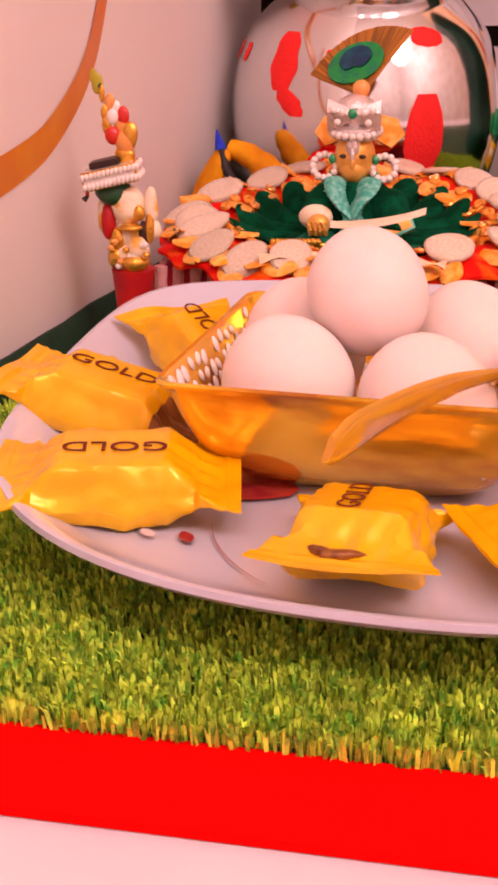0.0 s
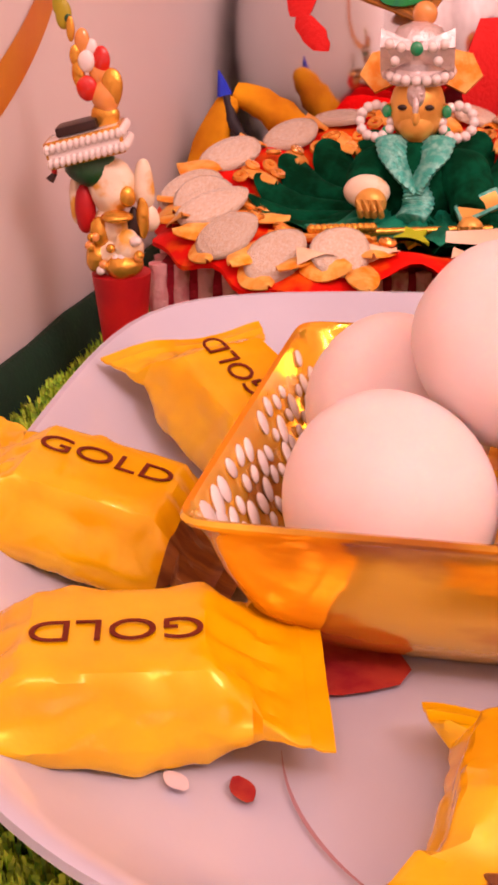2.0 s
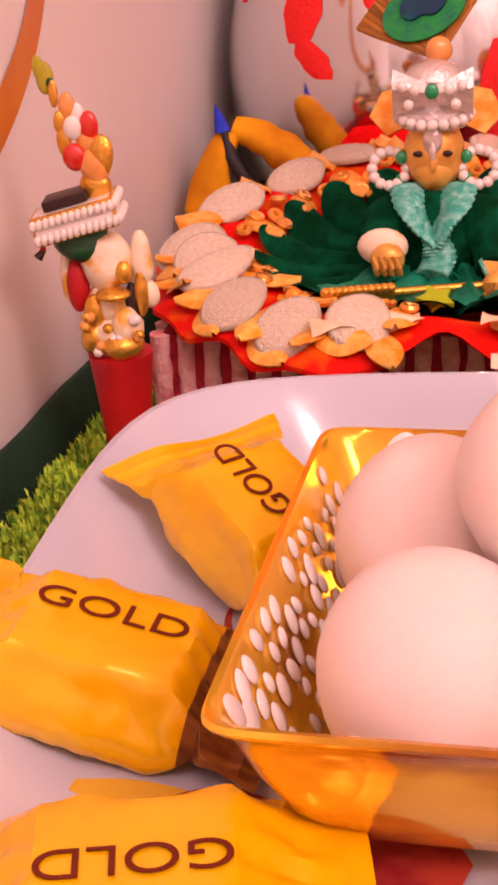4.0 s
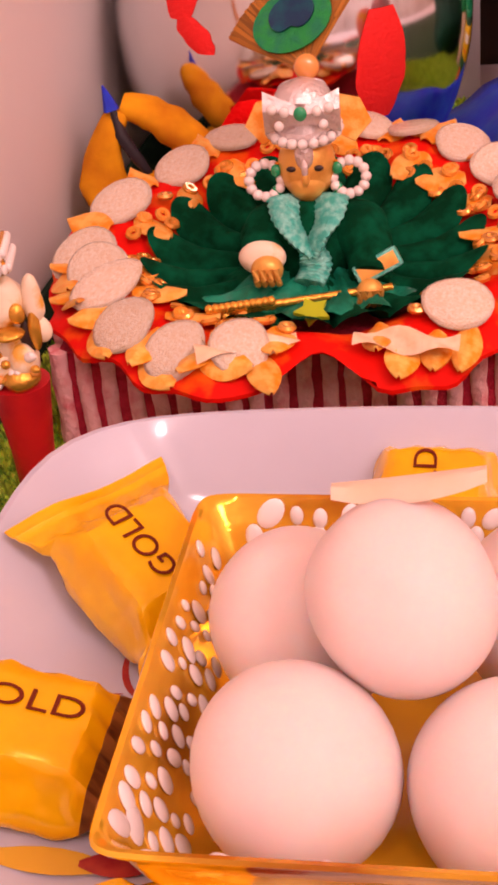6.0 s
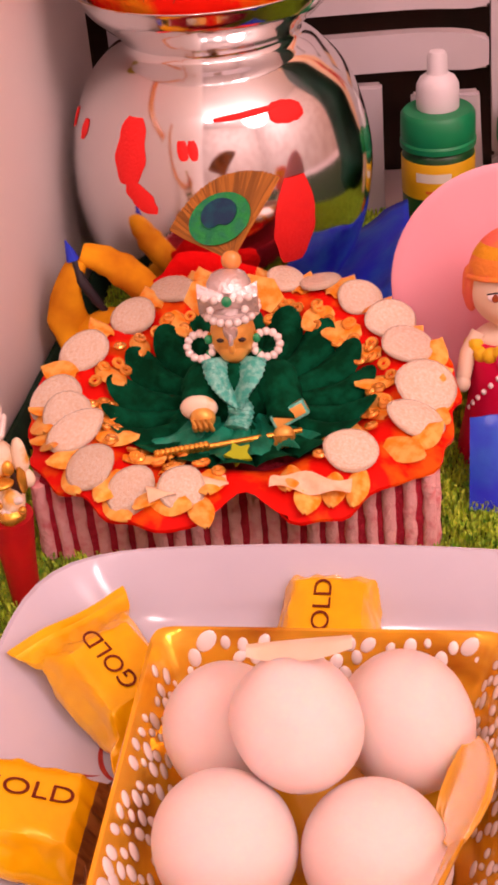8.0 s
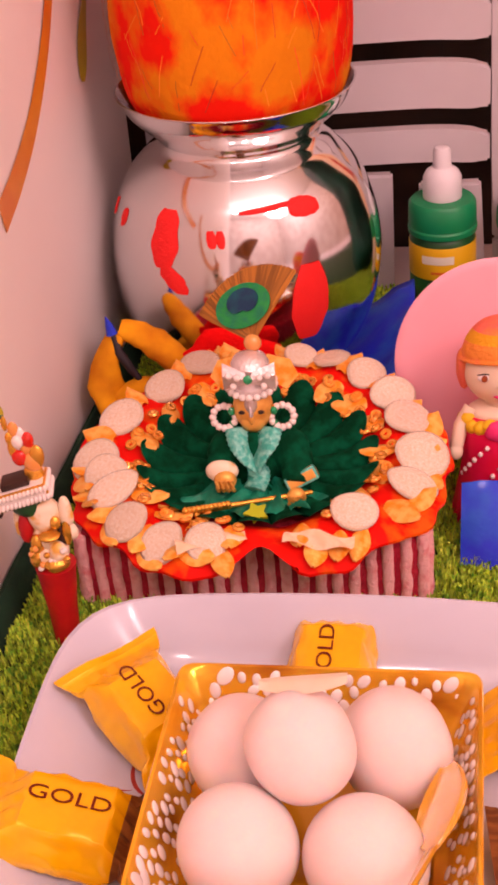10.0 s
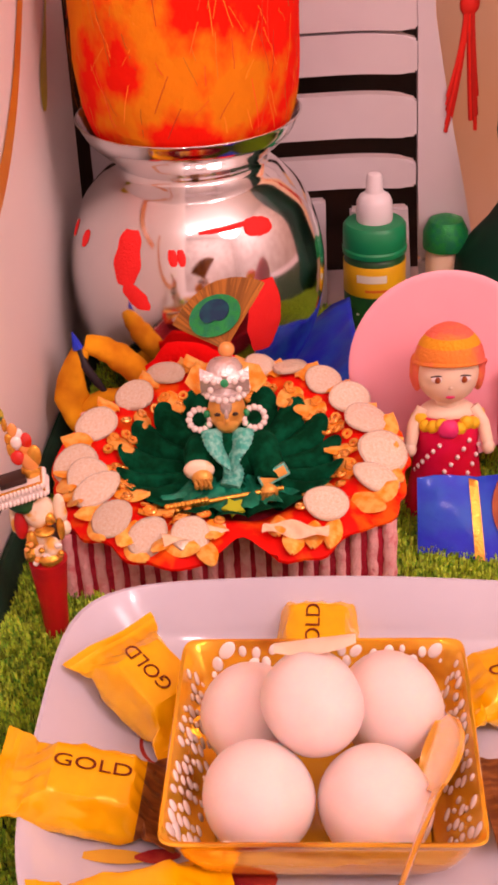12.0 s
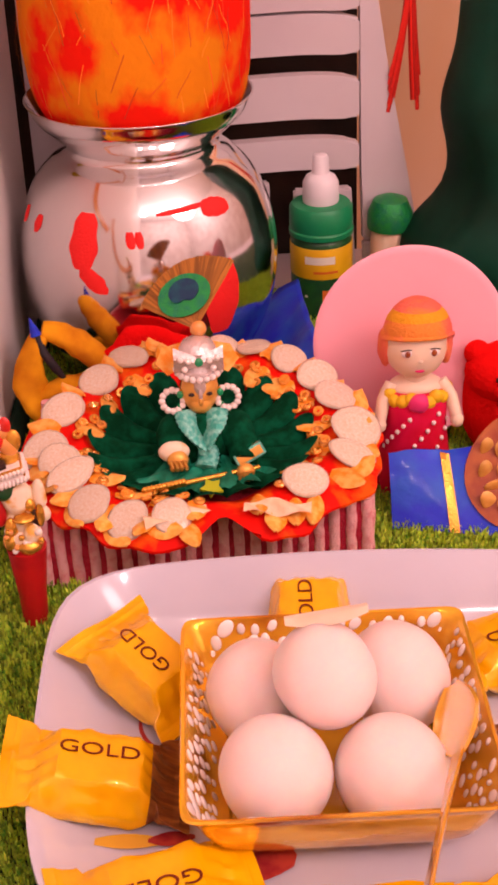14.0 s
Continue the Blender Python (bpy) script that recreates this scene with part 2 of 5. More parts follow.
def ball(bm, c, r, seg=20, rows=12, idx=0, m=None, lump=0.0, freq=60.0):
    rx, ry, rz = r if isinstance(r, (tuple, list)) else (r, r, r)
    loops = []
    for i in range(rows + 1):
        a = math.pi * (i / rows - 0.5)
        a = max(min(a, math.pi / 2 - 0.02), -math.pi / 2 + 0.02)
        loops.append([Vector((rx * math.cos(a) * math.cos(2 * math.pi * k / seg), ry * math.cos(a) * math.sin(2 * math.pi * k / seg), rz * math.sin(a))) for k in range(seg)])
    vs = rings(bm, loops, True, True, True, idx)
    for v in vs:
        if lump:
            v.co *= 1 + lump * noise.noise(v.co * freq + Vector(c) * 37)
        if m is not None:
            v.co = m @ v.co
        v.co += Vector(c)
    return vs


def tube(bm, pts, radii, seg=10, idx=0, flat=1.0):
    pts = [Vector(p) for p in pts]
    if not isinstance(radii, (list, tuple)):
        radii = [radii] * len(pts)
    loops = []
    for k, p in enumerate(pts):
        d = (pts[min(k + 1, len(pts) - 1)] - pts[max(k - 1, 0)]).normalized()
        side = d.cross(Vector((0, 0, 1)))
        side = side.normalized() if side.length > 1e-4 else Vector((1, 0, 0))
        up = side.cross(d)
        loops.append([p + radii[k] * (math.cos(2 * math.pi * j / seg) * side + flat * math.sin(2 * math.pi * j / seg) * up) for j in range(seg)])
    return rings(bm, loops, True, True, True, idx)


def box(bm, size, m=None, bevel=0.0, idx=0):
    n0 = len(bm.faces)
    geo = bmesh.ops.create_cube(bm, size=1.0)
    for v in geo["verts"]:
        v.co = Vector((v.co.x * size[0], v.co.y * size[1], v.co.z * size[2]))
    vs = geo["verts"]
    if bevel:
        es = list({e for v in vs for e in v.link_edges})
        res = bmesh.ops.bevel(bm, geom=es, offset=bevel, segments=2, affect="EDGES", profile=0.6)
        vs = list({v for f in res["faces"] for v in f.verts} | {v for v in vs if v.is_valid})
    xform(bm, vs, m)
    mark(bm, n0, idx)
    return vs


def sheet(bm, outline, thick, m=None, idx=0):
    """A flat plate from a closed outline in the xy plane."""
    lo = [Vector((x, y, 0)) for x, y in outline]
    hi = [Vector((x, y, thick)) for x, y in outline]
    vs = rings(bm, [lo, hi], True, True, True, idx)
    xform(bm, vs, m)
    return vs


def words(name, text, size, material, parent, m):
    cu = bpy.data.curves.new(name, "FONT")
    cu.body, cu.size, cu.extrude, cu.align_x, cu.align_y = text, size, 0.00010, "CENTER", "CENTER"
    cu.offset = -0.004 * size
    tmp = new(name + "_curve", cu)
    me = bpy.data.meshes.new_from_object(tmp.evaluated_get(bpy.context.evaluated_depsgraph_get()))
    bpy.data.objects.remove(tmp)
    bpy.data.curves.remove(cu)
    me.materials.clear()
    me.materials.append(material)
    ob = new(name, me)
    ob.parent = parent
    ob.matrix_basis = m
    return ob


# ---- setting ----
PANEL_A, PANEL_B = Vector((-0.1888, -0.60)), Vector((-0.0834, 0.64))
PANEL_TURN = math.degrees(math.atan2(-(PANEL_B.x - PANEL_A.x), PANEL_B.y - PANEL_A.y))


def panel_x(y):
    return PANEL_A.x + (PANEL_B.x - PANEL_A.x) * (y - PANEL_A.y) / (PANEL_B.y - PANEL_A.y)


def slab(name, size, m, material, label, category):
    bm = bmesh.new()
    box(bm, size, m, min(size) * 0.02)
    return tagged(part(name, bm, material), label, category, kind="structure")


slab("floor", (3.6, 3.6, 0.1), pose(0, -0.4, -0.80), M_FLOOR, "plain tiled floor of the room", "floor")
slab("ceiling", (3.6, 3.6, 0.1), pose(0, -0.4, 1.75), M_CEIL, "plain white ceiling of the room", "ceiling")
slab("wall_north", (3.6, 0.1, 2.45), pose(0, 0.74, 0.475), M_WARMWALL, "warm peach painted wall behind the shrine", "wall")
slab("wall_south", (3.6, 0.1, 2.45), pose(0, -2.15, 0.475), M_WALL, "pale painted room wall", "wall")
slab("wall_east", (0.1, 2.79, 2.45), pose(1.75, -0.705, 0.475), M_WALL, "pale painted room wall", "wall")
slab("wall_west", (0.1, 2.79, 2.45), pose(-1.75, -0.705, 0.475), M_WALL, "pale painted room wall", "wall")

bm = bmesh.new()
top = [(panel_x(-0.58) + 0.002, -0.58), (0.75, -0.58), (0.75, 0.46), (panel_x(0.46) + 0.002, 0.46)]
sheet(bm, top, 0.03, pose(0, 0, -0.0315))
bmesh.ops.bevel(bm, geom=bm.edges[:], offset=0.003, segments=2, affect="EDGES")
table = thing("table", "white laminate table that carries the shrine", "table")
part("tabletop", bm, M_TABLE, table)
for lx, ly in ((-0.14, -0.52), (0.70, -0.52), (0.70, 0.41), (0.0, 0.43)):
    bm = bmesh.new()
    box(bm, (0.04, 0.04, 0.72), pose(lx, ly, -0.391), 0.003)
    part("leg", bm, M_TABLE, table)

# cabinet whose painted side closes the shrine
cab_pose = pose(*PANEL_B, 0, 0, 0, PANEL_TURN)
cabinet = thing("cabinet", "glossy off-white cabinet side with orange swirl print", "cabinet", cab_pose)
bm = bmesh.new()
box(bm, (0.5, 1.0, 1.55), pose(-0.25, -0.768, 0.027), 0.003)
part("body", bm, M_CABINET, cabinet)


def swirl(points, widths, material, label):
    """A printed ribbon on the cabinet's side, in (along, up) of the side."""
    bm = bmesh.new()
    left, right = [], []
    for k, (u, z) in enumerate(points):
        a, b = points[max(k - 1, 0)], points[min(k + 1, len(points) - 1)]
        d = Vector((b[0] - a[0], b[1] - a[1])).normalized()
        left.append(Vector((0.0006, u - d.y * widths[k] / 2, z + d.x * widths[k] / 2)))
        right.append(Vector((0.0006, u + d.y * widths[k] / 2, z - d.x * widths[k] / 2)))
    rings(bm, [left, right], False)
    return part("print", bm, material, cabinet, label, smooth=False)


def arc(cx, cz, rx, rz, a0, a1, n=28):
    return [(cx + rx * math.cos(radians(a0 + (a1 - a0) * k / n)), cz + rz * math.sin(radians(a0 + (a1 - a0) * k / n))) for k in range(n + 1)]


def bend(p, steps=7):
    """A smooth line through a few points."""
    out = []
    for k in range(len(p) - 1):
        a, b, c, d = p[max(k - 1, 0)], p[k], p[k + 1], p[min(k + 2, len(p) - 1)]
        for j in range(steps):
            t = j / steps
            out.append(tuple(0.5 * (2 * b[i] + (c[i] - a[i]) * t + (2 * a[i] - 5 * b[i] + 4 * c[i] - d[i]) * t * t + (3 * b[i] - a[i] - 3 * c[i] + d[i]) * t ** 3) for i in range(len(b))))
    return out + [p[-1]]


line = bend([(-0.462, 0.180), (-0.468, 0.148), (-0.484, 0.114), (-0.500, 0.096), (-0.525, 0.082), (-0.550, 0.075), (-0.590, 0.072), (-0.640, 0.082)])
swirl(line, [0.007 + 0.007 * k / len(line) for k in range(len(line))], M_ORANGE_PRINT, "orange printed swirl")
line = bend([(-0.318, 0.262), (-0.335, 0.229), (-0.355, 0.201), (-0.379, 0.173), (-0.405, 0.153), (-0.430, 0.141), (-0.452, 0.134)])
swirl(line, [0.006 + 0.008 * k / len(line) for k in range(len(line))], M_ORANGE_PRINT, "orange printed swirl")
line = bend([(-0.292, 0.225), (-0.302, 0.200), (-0.316, 0.178), (-0.326, 0.164), (-0.333, 0.147)])
swirl(line, [0.0015 + 0.012 * math.sin(math.pi * min(1, 0.02 + (k / len(line)) ** 3)) for k in range(len(line))], M_OLIVE_PRINT, "olive printed drop")

# added dark sheet: shade in the slit between cabinet and chair, and behind the chair's slots
slab("shade_sheet", (0.44, 0.02, 0.62), pose(-0.143, 0.47, 0.15), M_GAPSHADE, "added dark sheet standing in for shade behind the chair", "wall")

# ---- turf mat ----
mat_thing = thing("turf_mat", "green artificial turf mat with red felt hem", "mat", kind="structure")
bm = bmesh.new()
TURF = [(panel_x(-0.1255) + 0.004, -0.1255), (0.50, -0.1275), (0.50, 0.395), (panel_x(0.395) + 0.004, 0.395)]
sheet(bm, TURF, 0.0012, pose(0, 0, -0.0014))
part("backing", bm, M_TURFBASE, mat_thing)
bm = bmesh.new()
sheet(bm, [(panel_x(-0.1525) + 0.002, -0.1525), (0.50, -0.1555), (0.50, -0.1275), (panel_x(-0.1255) + 0.002, -0.1255)], 0.0022, pose(0, 0, -0.0012))
part("hem", bm, M_REDHEM, mat_thing, "bright red felt hem")
bm = bmesh.new()
loops = []
for k in range(40):
    y = -0.125 + 0.49 * k / 39
    xw = panel_x(y) + 0.0012
    wob = 0.0008 * noise.noise(Vector((0, y * 40, 0)))
    loops.append([Vector((xw + a, y, b + (wob if b > 0.004 else 0))) for a, b in ((0.0058, -0.001), (0.0062, 0.003), (0.0055, 0.009), (0.0042, 0.0142), (0.0024, 0.0158), (0.0, 0.0150), (0.0, -0.001))])
rings(bm, loops, True, True, True)
part("binding", bm, M_TURFSIDE, mat_thing, "dark green folded edge")

rng = np.random.default_rng(4)


def blades(name, count, x0, x1, y0, y1, height, width):
    x = rng.uniform(x0, x1, count)
    y = rng.uniform(y0, y1, count)
    keep = x > PANEL_A.x + (PANEL_B.x - PANEL_A.x) * (y - PANEL_A.y) / (PANEL_B.y - PANEL_A.y) + 0.006
    x, y = x[keep], y[keep]
    n = len(x)
    a = rng.uniform(0, math.pi, n)
    h = height * rng.uniform(0.55, 1.15, n)
    lx, ly = rng.normal(0, 0.0008, n), rng.normal(-0.0014, 0.0009, n)
    w = width * rng.uniform(0.7, 1.3, n) / 2
    dx, dy = np.cos(a) * w, np.sin(a) * w
    z0 = np.zeros(n)
    v = np.stack([np.stack([x - dx, y - dy, z0], 1), np.stack([x + dx, y + dy, z0], 1),
                  np.stack([x + dx + lx * 0.5, y + dy + ly * 0.5, h * 0.82], 1), np.stack([x - dx + lx * 0.5, y - dy + ly * 0.5, h * 0.82], 1),
                  np.stack([x + lx, y + ly, h], 1)], 1).reshape(-1, 3)
    base = np.arange(n) * 5
    faces = [(b, b + 1, b + 2, b + 3) for b in base.tolist()] + [(b + 3, b + 2, b + 4) for b in base.tolist()]
    me = bpy.data.meshes.new(name)
    me.from_pydata(v.tolist(), [], faces)
    me.materials.append(M_TURF)
    ob = new(name, me)
    ob.parent = mat_thing
    return tagged(ob, "short yellow-green turf blades", kind="stuff")


blades("turf_pile", 190000, -0.145, 0.13, -0.1270, 0.395, 0.0062, 0.00085)

# ---- tray ----
TC = Vector((0.012, -0.004))


def tray_edge(a):
    n = 2.4 if math.sin(a) < 0 else 2.4 + 5.2 * math.sin(a) ** 0.5
    c, s = abs(math.cos(a)), abs(math.sin(a))
    r = 1 / ((c / 0.1070) ** n + (s / (0.106 if math.sin(a) < 0 else 0.0868)) ** n) ** (1 / n)
    return r


def tray_ring(scale, z, lift):
    out = []
    for k in range(120):
        a = 2 * math.pi * k / 120
        r = tray_edge(a + radians(4)) * scale
        out.append(Vector((TC.x + r * math.cos(a), TC.y + r * math.sin(a), z + lift * (0.0068 if math.sin(a) < 0 else 0.0124) * math.sin(a))))
    return out


print_count = [0]
tray = thing("serving_tray", "glossy white serving tray with faint floral print", "tray")
bm = bmesh.new()
rings(bm, [tray_ring(0.55, 0.0085, 0), tray_ring(0.7, 0.010, 0.2), tray_ring(0.86, 0.016, 0.5), tray_ring(0.985, 0.0265, 1), tray_ring(1.0, 0.0280, 1),
           tray_ring(0.998, 0.0295, 1), tray_ring(0.985, 0.0296, 1), tray_ring(0.95, 0.0268, 0.9), tray_ring(0.88, 0.0205, 0.55), tray_ring(0.83, 0.0178, 0.3),
           tray_ring(0.76, 0.0168, 0.1), tray_ring(0.5, 0.0165, 0), tray_ring(0.02, 0.0165, 0)], True, True, True)
part("dish", bm, M_TRAY, tray)
bm = bmesh.new()
lathe(bm, [(0.052, 0.0022), (0.056, 0.0022), (0.057, 0.0095), (0.051, 0.0095)], 48, pose(TC.x, TC.y, 0))
part("foot_ring", bm, M_TRAY, tray)


def tray_print(points, width, material, name="print_line"):
    bm = bmesh.new()
    print_count[0] += 1
    zp = 0.01700 + 0.00008 * print_count[0]
    left, right = [], []
    for k, (x, y) in enumerate(points):
        a, b = points[max(k - 1, 0)], points[min(k + 1, len(points) - 1)]
        d = Vector((b[0] - a[0], b[1] - a[1])).normalized()
        w = width * math.sin(math.pi * (k + 0.6) / (len(points) + 0.2)) / 2
        left.append(Vector((x - d.y * w, y + d.x * w, zp)))
        right.append(Vector((x + d.y * w, y - d.x * w, zp)))
    rings(bm, [right, left], False)
    part(name, bm, material, tray, smooth=False)


tray_print(arc(-0.0620, 0.0310, 0.0115, 0.0125, 120, 280, 18), 0.0020, M_TRAYRED)
tray_print(arc(-0.0530, 0.0280, 0.0080, 0.0120, 140, 270, 14), 0.0014, M_TRAYRED)
tray_print(arc(0.012, -0.050, 0.046, 0.047, 190, 235, 18), 0.0006, M_TRAYLINE)
tray_print([(-0.078 + 0.0035 * k, -0.022 - 0.0004 * k) for k in range(8)], 0.006, M_TRAYYEL)
tray_print([(-0.060 + 0.002 * k, -0.024) for k in range(8)], 0.006, M_TRAYRED)
tray_print([(-0.040 + 0.0032 * k, -0.0300 - 0.0010 * k) for k in range(8)], 0.021, M_TRAYRED)
tray_print([(-0.0385 + 0.0005 * k, -0.0655 - 0.0009 * k) for k in range(7)], 0.0034, M_TRAYRED)
tray_print([(-0.048 + 0.0006 * k, -0.066 - 0.0006 * k) for k in range(7)], 0.0030, M_TRAYPINK)

# ---- amber dish ----
BOWL = pose(-0.0018, -0.0052, 0.0168, 0, 0, -3.0)
bowl = thing("square_bowl", "amber gold square bowl with pearly oval dimples", "bowl", BOWL)


def square_ring(half, z, n=264, power=12.0):
    out = []
    for k in range(n):
        a = 2 * math.pi * (k + 0.5) / n
        c, s = math.cos(a), math.sin(a)
        r = 1 / (abs(c / half) ** power + abs(s / half) ** power) ** (1 / power)
        out.append(Vector((r * c, r * s, z)))
    return out


bm = bmesh.new()
rings(bm, [square_ring(0.0255, 0.0, power=7), square_ring(0.0265, 0.0008, power=7), square_ring(0.0300, 0.0030), square_ring(0.0345, 0.0068), square_ring(0.0385, 0.0120), square_ring(0.0420, 0.0195), square_ring(0.0441, 0.0255), square_ring(0.0450, 0.0284, power=16), square_ring(0.0458, 0.0290, power=20), square_ring(0.0461, 0.0298, power=22),
           square_ring(0.0457, 0.0305, power=22), square_ring(0.0448, 0.0303, power=20), square_ring(0.0442, 0.0292, power=16), square_ring(0.0412, 0.0210), square_ring(0.0365, 0.0105), square_ring(0.0300, 0.0050, power=7), square_ring(0.026, 0.0024, power=7), square_ring(0.002, 0.0022)], True, True, True)
part("dish", bm, M_AMBER, bowl)
bm = bmesh.new()
rings(bm, [square_ring(0.0270, 0.0035, power=7), square_ring(0.0318, 0.0075), square_ring(0.001, 0.0075)], True, True, True)
part("syrup", bm, M_SYRUP, bowl, "pool of yellow syrup")
bm = bmesh.new()
ball(bm, (0, 0, 0), (0.0023, 0.0016, 0.0006), 14, 6)
dot = None
for side in range(4):
    for row in range(5):
        for col in range(17):
            u = (col - 8 + (0.5 if row % 2 else 0)) * 0.0053 + rng.uniform(-0.0010, 0.0010)
            f = 0.08 + 0.205 * row + rng.uniform(-0.04, 0.04)
            half = 0.0365 + (0.0442 - 0.0365) * f
            if abs(u) > half - 0.0028 or rng.uniform() < 0.16:
                continue
            z = 0.0100 + 0.0192 * f
            big = rng.uniform(0.55, 1.15) * (1.3 if abs(u) > half - 0.012 and row > 2 else 1.0)
            m = pose(0, 0, 0, 0, 0, 90 * side) @ pose(u, half - 0.0003, z, 68, 0, 0) @ pose(0, 0, 0, 0, 0, rng.uniform(40, 120)) @ Matrix.Diagonal((big, big, 1, 1))
            if dot is None:
                dot = part("oval_dimple", bm, M_PEARLDOT, bowl)
                dot.matrix_basis = m
            else:
                shared("oval_dimple", dot, bowl, m)

SWEETS = [(-0.0222, -0.0258, 0.0410, 0.0166), (0.0120, -0.0270, 0.0382, 0.0170), (-0.0232, 0.0085, 0.0425, 0.0164), (0.0200, 0.0110, 0.0425, 0.0168), (-0.0048, -0.0080, 0.0613, 0.0153)]
for k, (x, y, z, r) in enumerate(SWEETS):
    bm = bmesh.new()
    ball(bm, (0, 0, 0), (r, r, r * 1.05), 40, 26, lump=0.09, freq=38 + 7 * k)
    ob = part("milk_sweet", bm, M_SWEET, label="")
    ob.location = (x, y, z)
    tagged(ob, "round white spongy milk sweet" + (" on top of the pile" if k == 4 else " in the amber bowl"), "sweet", "sweets in the bowl")
bm = bmesh.new()
loops = []
for k in range(15):
    f = k / 14
    w = 0.0032 * math.sin(math.pi * (0.12 + 0.76 * f)) ** 0.7
    x, y, z = -0.0155 + 0.024 * f, -0.0005 - 0.003 * f, 0.0756 + 0.0048 * f * f
    loops.append([Vector((x, y - w, z)), Vector((x, y, z + 0.0014)), Vector((x, y + w, z + 0.001)), Vector((x, y, z - 0.0004))])
rings(bm, loops, True, True, True)
tagged(part("sweet_slice", bm, M_PETAL), "thin pale slice lying on the top sweet", "garnish")

# spoon lying on its side across the rim
spoon = thing("spoon", "translucent amber plastic spoon leaning across the bowl rim", "spoon")
SH0, SH1 = Vector((0.0300, -0.0330, 0.0490)), Vector((0.0015, -0.1127, 0.0570))
SD = (SH1 - SH0).normalized()
SB = Vector((-0.15, -0.98, 0.06)).normalized()
SW = Vector((0.72, 0.0, 0.69))
SW = (SW - SB * SW.dot(SB)).normalized()
SN = SB.cross(SW)
bm = bmesh.new()
loops = []
for k in range(19):
    f = k / 18
    w = 0.0084 * math.sin(math.pi * (0.05 + 0.90 * f)) ** 0.75 + 0.0005
    sag = 0.0040 * math.sin(math.pi * (0.08 + 0.86 * f))
    base = SH0 - SB * 0.033 * (1 - f)
    row = [base + SW * (w * math.cos(t)) - SN * (sag * math.sin(t)) for t in [math.pi * j / 12 for j in range(13)]]
    row += [base + SW * (w * 0.92 * math.cos(t)) - SN * (sag * 0.86 * math.sin(t) - 0.0007) for t in [math.pi * j / 12 for j in range(12, -1, -1)]]
    loops.append(row)
rings(bm, loops, True, True, True)
part("spoon_bowl", bm, M_SPOON, spoon)
bm = bmesh.new()
loops = []
for k in range(21):
    f = k / 20
    half = 0.0022 + 0.0036 * f ** 1.2
    if k > 18:
        half *= (1 - ((k - 18) / 2.3) ** 2) ** 0.5
    up = SW.lerp(Vector((0.305, 0.015, 0.952)), min(1, f * 3))
    up = (up - SD * up.dot(SD)).normalized()
    side = SD.cross(up)
    c = SH0.lerp(SH1, f) + Vector((0, 0, 0.0025 * math.sin(math.pi * f)))
    loops.append([c + up * half * math.cos(t) + side * 0.0009 * math.sin(t) + side * 0.0006 * math.cos(t) ** 2 for t in [2 * math.pi * j / 14 for j in range(14)]])
rings(bm, loops, True, True, True)
part("handle", bm, M_SPOON, spoon)


